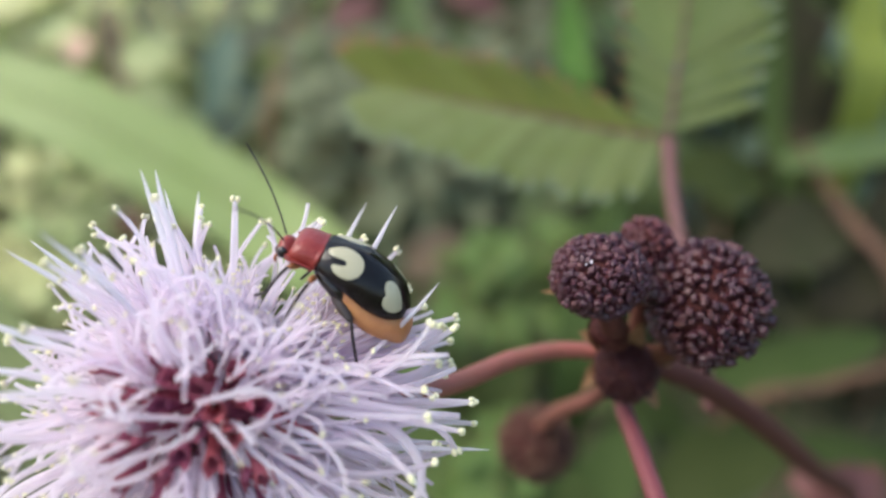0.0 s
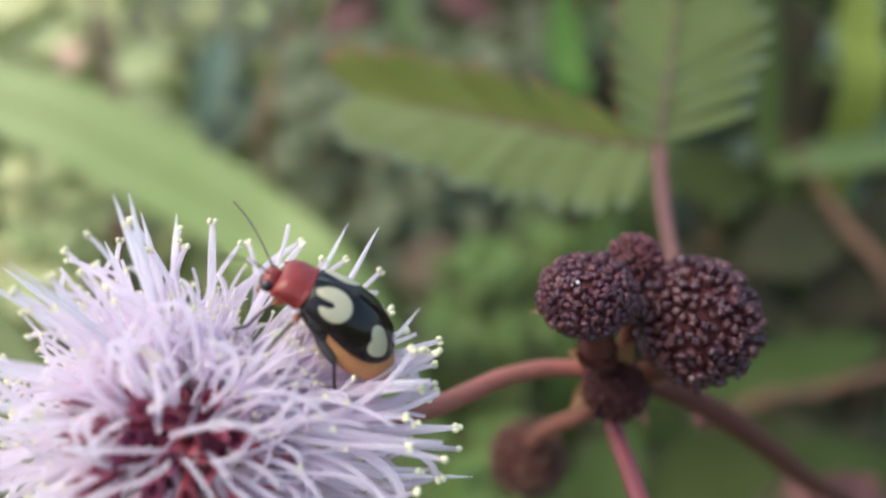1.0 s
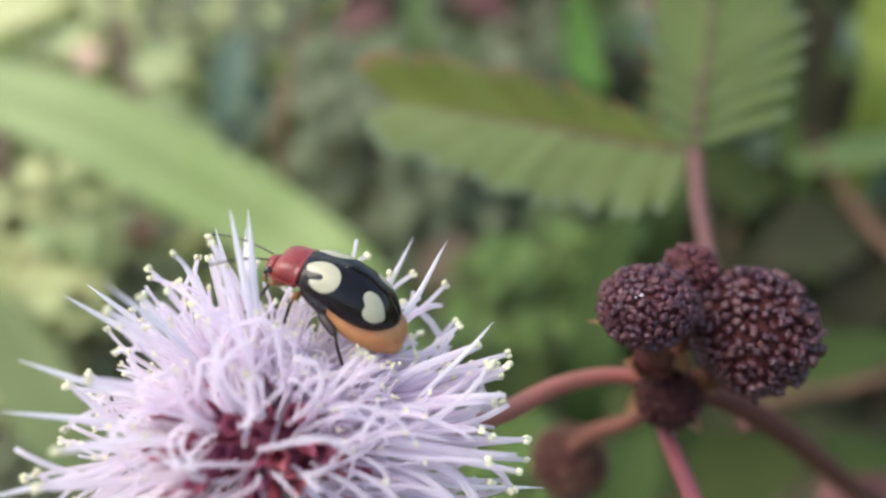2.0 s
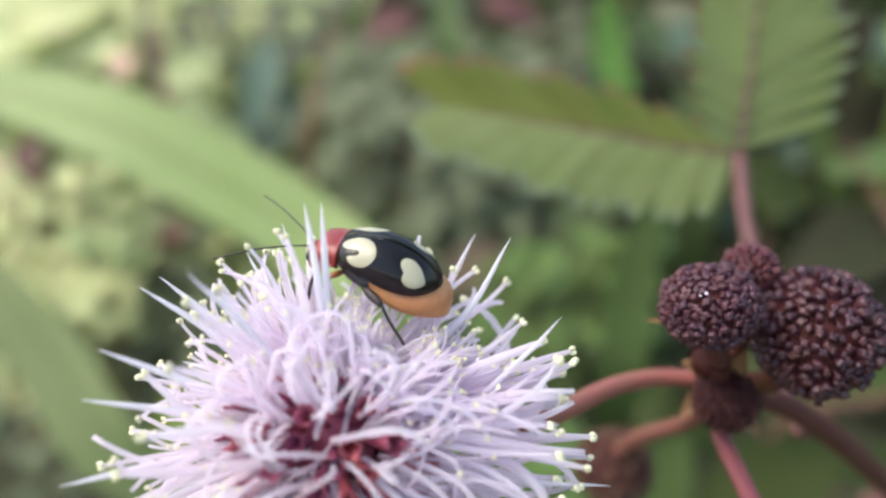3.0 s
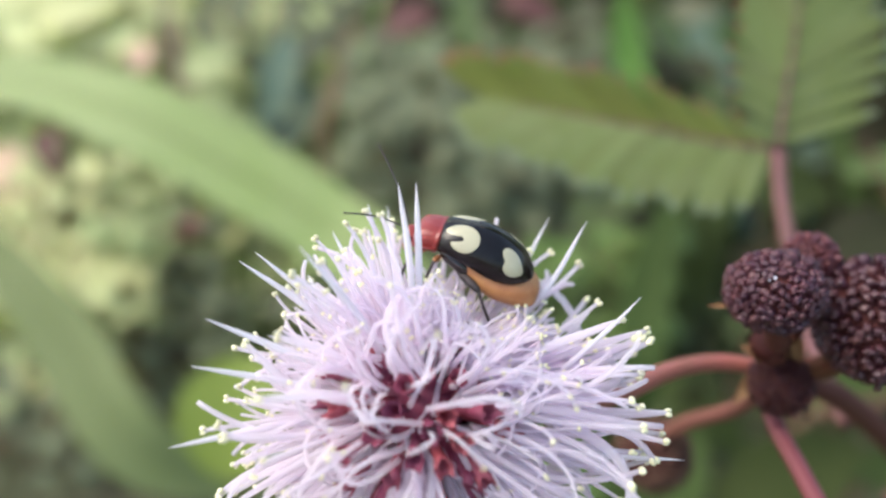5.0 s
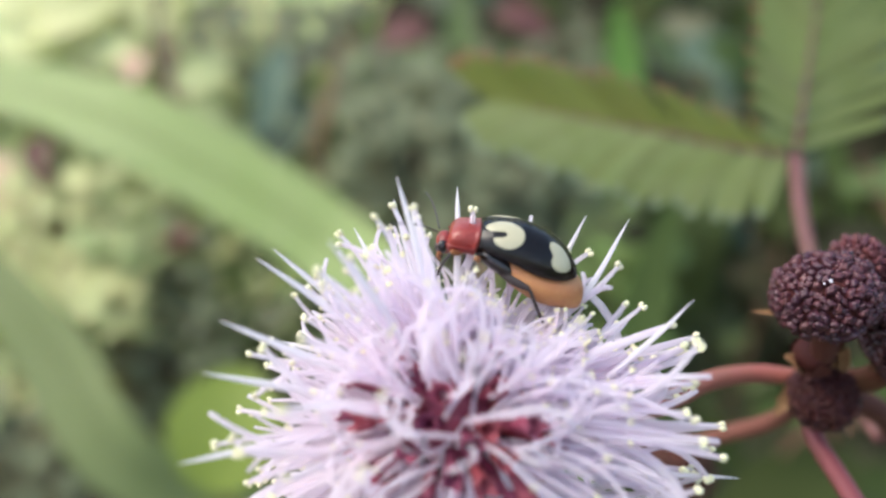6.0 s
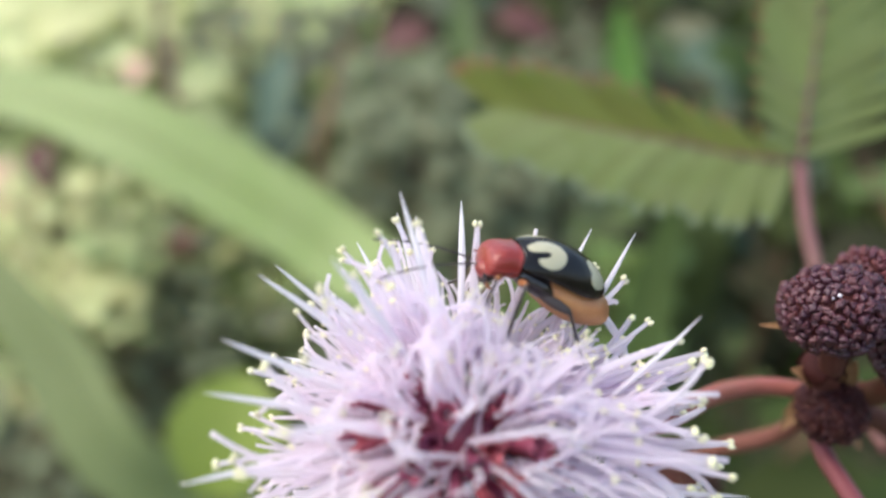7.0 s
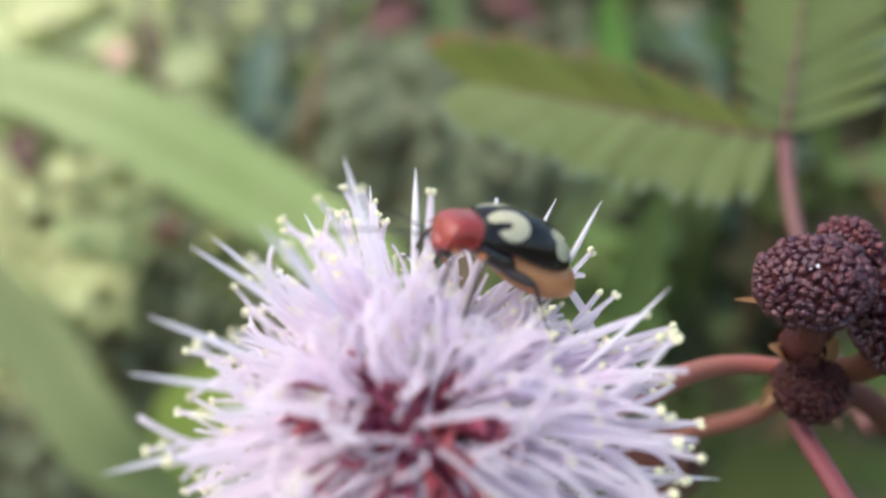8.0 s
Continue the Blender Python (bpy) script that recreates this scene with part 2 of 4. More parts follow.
def blade(points, width, mat, label, lean=0.0, shape=(0.15, 0.7, 1.0, 1.0, 0.95, 0.8, 0.55), name="grass_blade", category="grass", rooted=True):
    """A grass blade through the points (mm, tip first), rooted in the soil below its last point."""
    pts = [mm(*p) for p in points]
    if rooted:
        pts.append(to_ground(pts[-1], lean))
    n = 22
    curve = spline(pts, n)
    wide = [width * MM * float(np.interp(i / n, np.linspace(0, 1, len(shape)), shape)) for i in range(n + 1)]
    root = empty(name, STAND, label, category, "weeds behind the flower")
    bm = bmesh.new()
    strip(bm, curve, wide, FACE)
    part("lamina", bm, mat, root)
    bm = bmesh.new()
    tube(bm, curve, [max(0.15 * MM, 0.03 * w) for w in wide], 6)
    part("midrib", bm, mat, root)
    return root


def sprig(base, seed, count, spread, size, mat, label):
    """A weed whose small leaves stand scattered round its top."""
    rng = random.Random(seed)
    x, y, z = base
    root = empty("weed", STAND, label, "weed", "weeds behind the flower")
    top = mm(*base)
    low = to_ground(top)
    bm = bmesh.new()
    tube(bm, spline([top, top.lerp(low, 0.5) + mm(2, 0, 0), low], 10), [1.2 * MM * (0.5 + 0.05 * i) for i in range(11)], 6)
    part("stem", bm, M_TWIG, root)
    stems = bmesh.new()
    for k in range(3 * count):
        long = size * MM * rng.uniform(0.3, 0.6)
        spot = mm(x + rng.uniform(-1, 1) * spread[0], y + rng.uniform(-14, 14), z + rng.uniform(-1, 1) * spread[1])
        a = radians(rng.uniform(-60, 120))
        d = Vector((math.cos(a), 0.15, math.sin(a)))
        start = spot - d * (long / 2)
        bm = bmesh.new()
        wide = long * rng.uniform(0.6, 0.85)
        strip(bm, spline([start, spot + mm(0, -0.8, 0.4), start + d * long], 6), [wide * math.sin(math.pi * (0.04 + 0.93 * i / 6)) ** 0.7 for i in range(7)], FACE, 0.2)
        part("leaf", bm, mat, root)
        tube(stems, spline([start, (start + top) / 2 + mm(0, 3, -2), top.lerp(low, 0.15)], 4), [0.3 * MM] * 5, 4)
    tagged(part("leaf_stalk", stems, M_TWIG, root), kind="stuff")
    return root


def weed(base, leaves, mat, label, stem=1.2):
    """A low weed: an upright stem from the soil and broad leaves on it. leaves: (x, y, z, length, width, angle in the picture's plane)."""
    root = empty("weed", STAND, label, "weed", "weeds behind the flower")
    top = mm(*base)
    bm = bmesh.new()
    tube(bm, spline([top, top.lerp(to_ground(top), 0.5) + mm(2, 0, 0), to_ground(top)], 10), [stem * MM * (0.5 + 0.05 * i) for i in range(11)], 6)
    part("stem", bm, M_TWIG, root)
    for x, y, z, length, width, angle in leaves:
        a = radians(angle)
        d = Vector((math.cos(a), 0.15, math.sin(a)))
        start = mm(x, y, z) - d * (length * MM / 2)
        pts = spline([start, mm(x, y, z) + mm(0, -1.5, 0.6), start + d * length * MM], 10)
        wide = [width * MM * math.sin(math.pi * (0.04 + 0.93 * i / 10)) ** 0.7 for i in range(11)]
        bm = bmesh.new()
        strip(bm, pts, wide, FACE, 0.2)
        leaf = part("leaf", bm, mat, root)
        stalk = bmesh.new()
        tube(stalk, spline([start, (start + top) / 2 + mm(0, 3, -2), top.lerp(to_ground(top), 0.15)], 6), [0.4 * MM] * 7, 5)
        part("leaf_stalk", stalk, M_TWIG, root)
    return root


blade([(-200, 207, 63), (-146.6, 200, 52), (-108, 193, 40), (-74, 190, 23), (-47.3, 187, 6.8), (-20, 183, -20)], 23.5, M_GRASS, "broad bright green grass blade arching over the weeds", 0.03)
blade([(-210, 262, 15), (-165, 255, -32), (-128, 250, -75)], 26, M_GRASSMID, "long olive-green grass blade rising from the soil", 0.05)
weed((-72, 182, -60), [(-70, 180, -43, 32, 30, 80)], M_OLIVE, "low weed with one round yellow-green leaf")
# Pale weeds with sunlight put into their leaf colours.
weed((-230, 340, 40), [(-205, 330, 119, 44, 26, 20), (-228, 332, 108, 36, 24, -10), (-240, 336, 128, 40, 26, 10), (-190, 338, 132, 34, 22, -15), (-185, 334, 104, 24, 18, 40)], M_PALE, "pale yellow-green weed with bright light put into its leaf colour")
sprig((-200, 345, 120), 51, 14, (45, 18), 26, M_PALE, "pale weed with small leaves coloured as if sunlit")
sprig((-185, 354, 100), 63, 34, (75, 42), 26, M_PALE, "tall pale weed with many leaves coloured as if sunlit")
sprig((-215, 352, 10), 64, 34, (52, 50), 26, M_PALE, "spreading pale weed with many leaves coloured as if sunlit")
sprig((-225, 345, 70), 52, 12, (30, 26), 26, M_PALE_GREEN, "soft green weed with small leaves")
weed((-160, 336, 60), [(-139.5, 330, 91, 27, 24, 30), (-131, 322, 67, 28, 17, -35), (-118, 326, 56, 22, 13, -40)], M_PALE_GREEN, "weed with three round pale green leaves")
weed((-172, 350, 60), [(-173, 330, 95, 15, 13, 80)], M_PINKLEAF, "withered pink leaf on a brown stalk", 3.5)
blade([(-166, 334, 145), (-161, 333, 111), (-154, 332, 81), (-148, 332, 60)], 11, M_DRY, "dry brown stem of a weed", 0.0)
sprig((-190, 335, 25), 53, 16, (36, 22), 22, M_PALE_GREEN, "pale green weed with many small round leaves")
sprig((-215, 345, 5), 54, 16, (40, 30), 24, M_PALE, "pale weed with overlapping small leaves")
sprig((-170, 345, -20), 55, 14, (34, 26), 22, M_PALE_GREEN, "low soft green weed with small leaves")
sprig((-181, 318, -14), 60, 18, (34, 22), 20, M_PALE, "pale weed with tiny crowded leaves")
sprig((-212, 318, -28), 61, 16, (30, 24), 22, M_PALE_GREEN, "soft pale green weed with crowded leaves")
sprig((-150, 318, 0), 62, 12, (20, 20), 18, M_GREYSOFT, "grey-green weed with crowded leaves")
sprig((-196, 300, 13), 65, 22, (30, 26), 20, M_PALE, "pale yellow-green weed with crowded round leaves")
sprig((-140, 292, -42), 66, 24, (34, 26), 20, M_GREYSOFT, "dull grey-green weed with crowded small leaves")
sprig((-168, 285, -14), 67, 14, (14, 12), 18, M_PALE, "small pale weed with a tuft of leaves")
sprig((-154, 287, 6), 68, 10, (14, 10), 18, M_PALE_GREEN, "small soft green weed with a tuft of leaves")
sprig((-190, 270, -70), 69, 20, (32, 24), 20, M_GREYSOFT, "low dull weed with small grey-green leaves")
sprig((-200, 268, -60), 70, 7, (16, 12), 16, M_PALE, "low weed with a few pale leaves")
sprig((-156, 276, -18), 75, 14, (14, 11), 20, M_PALE, "pale weed with a round tuft of leaves")
sprig((-205, 335, -60), 56, 16, (50, 32), 24, M_OLIVE, "low olive-green weed with small leaves")
sprig((-165, 320, -60), 57, 16, (34, 28), 22, M_PALE_GREEN, "low pale green weed with small leaves")
weed((-225, 325, 10), [(-232, 318, 39, 24, 18, 30), (-228, 318, 24, 18, 13, -20)], M_PINKLEAF, "weed with pale pinkish withered leaves")
weed((-215, 312, 10), [(-207, 310, 47, 20, 13, 75), (-203, 311, 38, 12, 10, 20), (-143, 312, 13, 12, 20, 80)], M_RUST, "rust-red withered leaves on thin stalks")
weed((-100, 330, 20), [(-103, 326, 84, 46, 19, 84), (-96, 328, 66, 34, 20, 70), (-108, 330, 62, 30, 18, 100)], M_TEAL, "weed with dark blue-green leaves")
sprig((-120, 345, 110), 58, 12, (34, 20), 24, M_GREY, "grey-green weed with small leaves")
sprig((-85, 350, 118), 59, 10, (26, 18), 24, M_GREY, "grey-green weed with soft leaves")
blade([(-62, 318, 110), (-70, 316, 96), (-76, 315, 73), (-79, 314, 42)], 5.5, M_DRYSTALK, "dry orange-brown grass stalk among weeds", 0.0)
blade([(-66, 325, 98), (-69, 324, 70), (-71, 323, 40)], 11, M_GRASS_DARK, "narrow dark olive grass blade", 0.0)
sprig((-34, 276, 46), 81, 26, (26, 34), 26, M_GREYSOFT, "weed with smooth grey-green leaves")
sprig((-10, 272, 34), 83, 22, (34, 24), 24, M_GREYSOFT, "weed with soft olive-grey leaves")
sprig((4, 280, 12), 82, 24, (36, 24), 24, M_GREYGREEN, "weed with dull green leaves under a mimosa leaf")
weed((-30, 320, 80), [(-41, 318, 108, 24, 18, 30), (14, 320, 114, 28, 18, -20)], M_RUST, "weed with rust-red young leaves")
blade([(-15, 300, 125), (-14, 300, 95), (-10, 298, 70)], 16, M_GRASS_OLIVE, "olive-green grass blade among weeds", 0.0)
blade([(50, 284, 110), (52, 284, 90), (53, 283, 76), (54, 282, 58)], 15, M_GRASSVIVID, "upright deep green grass blade", 0.0)
blade([(126, 262, 110), (124, 260, 75), (122, 258, 45), (126, 256, 10)], 10, M_GRASS_DARK, "upright green grass blade among weeds", 0.0)
blade([(160, 255, 115), (154, 254, 80), (151, 252, 48)], 18, M_OLIVE, "wide upright green grass blade", 0.0)
weed((150, 240, 20), [(142, 238, 33, 60, 13, 8)], M_GRASS_OLIVE, "weed with one long grey-green leaf")
# Dark-leaved weeds on the right: shade is put into their colours.
weed((125, 236, -30), [(120, 234, 4, 44, 26, 20), (138, 234, -8, 44, 28, 60), (106, 236, -14, 40, 26, -20), (128, 234, -32, 44, 28, 10), (152, 236, 6, 40, 26, 80), (150, 236, -30, 40, 28, 30)], M_SHADE, "added weed with broad leaves coloured dark for shade")
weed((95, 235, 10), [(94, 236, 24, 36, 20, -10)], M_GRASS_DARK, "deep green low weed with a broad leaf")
blade([(118, 235, 40), (134, 232, 12), (150, 230, -18)], 5, M_TWIG, "dry brown stalk leaning over", 0.02)
weed((10, 230, -30), [(-4, 228, -2, 22, 14, 40), (2, 228, -18, 18, 13, -20)], M_DRY, "dry pinkish-brown fallen leaf caught on a weed")
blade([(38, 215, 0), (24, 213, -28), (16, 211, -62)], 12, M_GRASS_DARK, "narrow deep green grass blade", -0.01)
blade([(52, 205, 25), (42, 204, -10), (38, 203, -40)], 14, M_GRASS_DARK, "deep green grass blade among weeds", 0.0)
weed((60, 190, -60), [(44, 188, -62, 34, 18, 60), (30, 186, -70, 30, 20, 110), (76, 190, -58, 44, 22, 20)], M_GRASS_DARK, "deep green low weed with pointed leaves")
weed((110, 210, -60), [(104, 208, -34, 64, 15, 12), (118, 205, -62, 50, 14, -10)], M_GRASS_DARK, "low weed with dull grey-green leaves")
# Dark blade added to paint the shaded gap between upright blades.
blade([(140, 275, 110), (137, 275, 65), (134, 275, 20)], 24, M_SHADE, "broad grass blade coloured dark to stand in for a shaded gap", 0.0)
blade([(84, 275, 70), (80, 275, 40), (78, 275, 10)], 26, M_GRASSDULL, "dull green broad grass blade behind a leaf", 0.0)
sprig((10, 216, -14), 91, 16, (12, 16), 20, M_GREENLEAF, "low fresh green weed with small leaves")
sprig((14, 190, -60), 92, 16, (12, 12), 18, M_GREENLEAF, "fresh green weed close to the soil")
sprig((42, 220, -8), 93, 12, (12, 16), 20, M_GREENLEAF, "green weed with crowded small leaves")
blade([(42, 240, 27), (22, 235, -12), (6, 232, -45)], 20, M_GRASSDULL, "slanting dull green grass blade", -0.01)
blade([(140, 190, -28), (105, 188, -36), (75, 188, -46)], 2.5, M_TWIG, "thin dead brown twig", 0.0)
weed((47, 82, -34), [(46, 80, -27.5, 7, 5, 30), (43, 81, -28.5, 6, 4.5, 140), (50, 82, -28, 6, 4.5, -10)], M_RUST, "small weed with withered pink leaves", 0.5)


def thicket(name, seed, count, mats, label, grassy, where, nearest=0.37, small=0.02, large=0.06, farthest=9.0):
    """Uncounted low growth that fills the ground from a hand's length behind the flower to a few metres."""
    rng = random.Random(seed)
    bm = bmesh.new()
    back = STAND.inverted()
    made = 0
    while made < count:
        y = 0.10 + 2.6 * rng.random() ** 1.6 if farthest > 1 else rng.uniform(0.05, 0.5)
        x = rng.uniform(-0.25 - 0.75 * y, 0.25 + 0.75 * y)
        tall = rng.uniform(0.03, 0.13) * (1 + 0.5 * y) if farthest > 1 else rng.uniform(0.02, 0.2)
        root = Vector((x, y, -0.004)) if grassy or farthest > 1 else Vector((x, y, 0.0))
        tip = root + Vector((rng.uniform(-1, 1) * tall * 0.7, rng.uniform(-0.5, 0.5) * tall, tall))
        near = back @ tip
        if not where(near.x / near.y + rng.gauss(0, 0.06)):
            continue
        if near.y < nearest or near.y > farthest or near.z > (0.30 if near.y < 0.5 else 0.46) * near.y:
            continue
        made += 1
        if grassy:
            mid = root.lerp(tip, 0.5) + Vector((0, 0, tall * 0.25))
            pts = spline([root, mid, tip], 6)
            w = rng.uniform(0.004, 0.012)
            grown = strip(bm, pts, [w * k for k in (0.7, 0.9, 1, 0.95, 0.75, 0.45, 0.08)], Vector((rng.uniform(-0.6, 0.6), -1, 0.5)))
        else:
            a = rng.uniform(0, 6.3)
            d = Vector((math.cos(a), 0.4 * math.sin(a), rng.uniform(-0.4, 0.7))).normalized()
            size = rng.uniform(small, large)
            grown = strip(bm, spline([root, root.lerp(tip, 0.6) + Vector((0, 0.004, 0)), tip], 3), [0.0012, 0.001, 0.0009, 0.0008], Vector((0.1, -1, 0.2)))
            pts = spline([tip, tip + d * size * 0.5 + Vector((0, 0, size * 0.1)), tip + d * size], 5)
            grown += strip(bm, pts, [size * 0.65 * math.sin(math.pi * (0.05 + 0.92 * k / 5)) ** 0.7 for k in range(6)], Vector((rng.uniform(-0.5, 0.5), -0.7, 0.8)), 0.2)
        kind = rng.randrange(len(mats))
        for face in grown:
            face.material_index = kind
    tagged(link(name, bm, mats), label, "undergrowth", kind="stuff")


thicket("mottled_weeds", 21, 1900, [M_GREY, M_GREYSOFT, M_GRASS_OLIVE, M_GREYSOFT, M_GREYGREEN, M_GRASS_OLIVE], "small mixed weed leaves, dull green and brown", False, lambda k: -0.2 < k < 0.16, 0.29, 0.007, 0.015, 0.40)
# Shade on this side is painted by the darkened leaf colours.
thicket("shaded_weeds", 22, 360, [M_GRASS_DARK, M_SHADE, M_TEAL, M_GRASS_OLIVE, M_SHADE], "small weed leaves with shade put into their dark colours", False, lambda k: k > 0.14, 0.27, 0.012, 0.035, 0.40)
# Lightened leaf colours stand in for sunlight on this side.
thicket("pale_weeds", 23, 5200, [M_PALE, M_PALE_GREEN, M_PALE_GREEN, M_OLIVE, M_PALE], "small pale weed leaves with open light put into their colours", False, lambda k: k < -0.22, 0.335, 0.006, 0.013, 0.44)
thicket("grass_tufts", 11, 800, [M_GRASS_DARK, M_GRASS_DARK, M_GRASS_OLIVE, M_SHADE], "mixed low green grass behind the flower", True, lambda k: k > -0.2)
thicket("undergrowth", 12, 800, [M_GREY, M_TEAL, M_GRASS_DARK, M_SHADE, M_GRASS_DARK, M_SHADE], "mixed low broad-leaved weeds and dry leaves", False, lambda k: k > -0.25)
thicket("pale_undergrowth", 17, 2600, [M_PALE, M_PALE_GREEN, M_PALE, M_PALE_GREEN, M_OLIVE], "pale low weeds with open light put into their colours", False, lambda k: k < -0.2)


def meadow():
    """Thin grass over the soil round about, outside the thicket."""
    rng = random.Random(71)
    bm = bmesh.new()
    mats = [M_GRASS_DARK, M_GRASS_OLIVE, M_GRASSDULL, M_GRASSMID, M_PALE_GREEN, M_DRY]
    for k in range(15000):
        r, a = 0.45 + 3.6 * rng.random() ** 0.8, rng.uniform(0, 2 * math.pi)
        x, y = r * math.cos(a), r * math.sin(a)
        if 0.1 < y < 1.9 and abs(x) < 0.3 + 0.8 * y:
            continue
        tall = rng.uniform(0.04, 0.12)
        foot = Vector((x, y, -0.004))
        tip = foot + Vector((rng.uniform(-0.7, 0.7) * tall, rng.uniform(-0.7, 0.7) * tall, tall))
        w = rng.uniform(0.006, 0.016)
        kind = rng.randrange(len(mats))
        for face in strip(bm, spline([foot, foot.lerp(tip, 0.5) + Vector((0, 0, tall * 0.2)), tip], 4), [w, w, w * 0.9, w * 0.6, w * 0.1], Vector((rng.uniform(-1, 1), rng.uniform(-1, 1), 0.5))):
            face.material_index = kind
    tagged(link("meadow_grass", bm, mats), "thin mixed green grass over the soil", "grass", kind="stuff")


meadow()


# ---- the sensitive plant: stems, leaf, bud heads ----
NODE = (9.6, 36.6, -5.6)


def build_stems():
    root = empty("mimosa_plant", STAND, "creeping mimosa plant with reddish stems and pink stalks", "plant")

    def stalk(name, points, r0, r1, mat, label="", n=24):
        bm = bmesh.new()
        pts = spline([mm(*p) for p in points], n)
        tube(bm, pts, [MM * (r0 + (r1 - r0) * i / n) for i in range(n + 1)], 10)
        return part(name, bm, mat, root, label)

    base = to_ground(mm(52, 108, -42), 0.03) / MM
    stalk("main_stem", [NODE, (15, 41, -7.8), (22.5, 49, -12.4), (32, 60, -19), (46, 79, -28), (58, 108, -42), tuple(base)], 0.62, 1.3, M_STEM_DARK, "dark maroon main stem", 40)
    stalk("flower_stalk", [NODE, (6.5, 36.2, -5.25), (3.6, 34.6, -5.45), (0.2, 31.6, -6.2), (-3.5, 28.8, -6.4), (-7.0, 26.8, -5.9)], 0.45, 0.5, M_STEM_PINK, "pink-brown flower stalk")
    stalk("bud_stalk", [NODE, (9.5, 36.8, -8.1), (9.65, 34.2, -9.9), (9.85, 30.6, -12.4), (10.3, 27.5, -16.5), (11, 27, -24), tuple(to_ground(mm(11, 27, -24), 0.01) / MM)], 0.46, 0.5, M_STEM_ROSE, "rose-pink downward stalk")
    stalk("bud_stalk", [NODE, (8.6, 34.4, -4.6), (7.9, 32.4, -3.6), (7.2, 30.6, -2.4)], 0.6, 0.55, M_STEM_DARK, "short maroon bud stalk")
    stalk("bud_stalk", [NODE, (10.9, 34.6, -5.2), (11.5, 33.0, -4.2)], 0.5, 0.7, M_NODE, "short brown bud stalk")
    stalk("bud_stalk", [NODE, (9.9, 35.0, -3.2), (9.5, 33.2, -1.0)], 0.4, 0.5, M_STEM_DARK)
    stalk("withered_stalk", [NODE, (9.0, 40, -8.3), (7.6, 46, -10.8), (6.9, 50.5, -13.2)], 0.42, 0.62, M_STALKDRY, "salmon-brown withered flower stalk")
    stalk("leaf_stalk", [(19.85, 61.3, 9.7), (19.9, 60.5, 5), (20.0, 58.5, 0), (19.3, 54, -6), (17, 44, -10)], 0.60, 0.52, M_STEM_MAUVE, "mauve-pink leaf stalk")
    # Swollen node with papery stipules.
    bm = bmesh.new()
    ball(bm, mm(*NODE), (0.9 * MM, 0.8 * MM, 1.0 * MM))
    part("node", bm, M_NODE, root, "swollen brown node")
    rng = random.Random(2)
    for k, (dx, dz, tall) in enumerate([(-1.6, -0.9, 1.9), (1.2, -1.6, 1.6), (1.9, 0.5, 1.7), (-1.4, 0.7, 1.5)]):
        bm = bmesh.new()
        start = mm(*NODE)
        end = start + mm(dx, rng.uniform(-0.6, 0.2), dz) * (tall / 1.6)
        strip(bm, spline([start, start.lerp(end, 0.5) + mm(0, -0.3, 0.1), end], 6), [0.9 * MM, 1.0 * MM, 0.95 * MM, 0.8 * MM, 0.6 * MM, 0.35 * MM, 0.05 * MM], FACE, 0.3)
        part("stipule", bm, M_STIPULE, root, "pale brown papery stipule")
    # A smooth calyx cup holds the bud head above it.
    cup = Matrix.Translation(mm(8.2, 33.9, -4.6)) @ aim((-0.36, -0.74, 0.74)) @ Matrix.Scale(0.76, 4)
    bm = bmesh.new()
    n, rings = 20, []
    for r, h in ((0.35, -0.2), (0.62, 0.2), (0.95, 0.7), (1.14, 1.2), (1.16, 1.6), (1.02, 1.9), (0.7, 2.15), (0.2, 2.25)):
        rings.append([bm.verts.new(cup @ mm(r * math.cos(a), r * math.sin(a), h)) for a in (2 * math.pi * k / n for k in range(n))])
    for p, q in zip(rings, rings[1:]):
        for k in range(n):
            bm.faces.new((p[k], p[(k + 1) % n], q[(k + 1) % n], q[k]))
    calyx = part("calyx_cup", bm, M_BUD_CORE, root, "smooth dark maroon cup under a bud head")
    for k in range(5):
        a = 2 * math.pi * k / 5
        bm = bmesh.new()
        strip(bm, [cup @ mm(1.12 * math.cos(a), 1.12 * math.sin(a), 0.8), cup @ mm(1.2 * math.cos(a), 1.2 * math.sin(a), 1.4), cup @ mm(1.16 * math.cos(a), 1.16 * math.sin(a), 1.95)],
              [0.9 * MM, 0.75 * MM, 0.1 * MM], cup.to_3x3() @ Vector((math.cos(a), math.sin(a), 0.2)), 0.2)
        part("lobe", bm, M_CALYX, calyx)
    # Papery scales round the bud stalks.
    for foot, tip, wide in (((9.3, 35.2, -5.2), (9.6, 33.6, -3.6), 1.1), ((10.2, 36.6, -7.0), (11.2, 36.2, -8.3), 1.0), ((7.6, 33.6, -4.6), (6.5, 33.2, -4.0), 0.9),
                            ((6.6, 32.0, -2.2), (4.5, 31.8, -1.95), 0.42), ((10.6, 35.6, -5.2), (11.4, 34.8, -6.0), 0.9), ((8.0, 35.8, -6.0), (7.0, 35.4, -7.2), 0.8)):
        bm = bmesh.new()
        a, b = mm(*foot), mm(*tip)
        strip(bm, spline([a, a.lerp(b, 0.5) + mm(0, -0.25, 0.1), b], 6), [wide * MM * w for w in (0.7, 0.95, 1.0, 0.85, 0.65, 0.4, 0.08)], FACE, 0.35)
        part("stipule", bm, M_STIPULE, root, "tan papery scale")
    for k in range(5):
        s = 0.2 + 0.8 * rng.random()
        q = mm(9.5 + 0.35 * s, 36.8 - 6.2 * s, -8.1 - 4.3 * s)
        d = Vector((rng.uniform(-1, 1), rng.uniform(-1, 0.2), rng.uniform(-0.6, 1))).normalized()
        bm = bmesh.new()
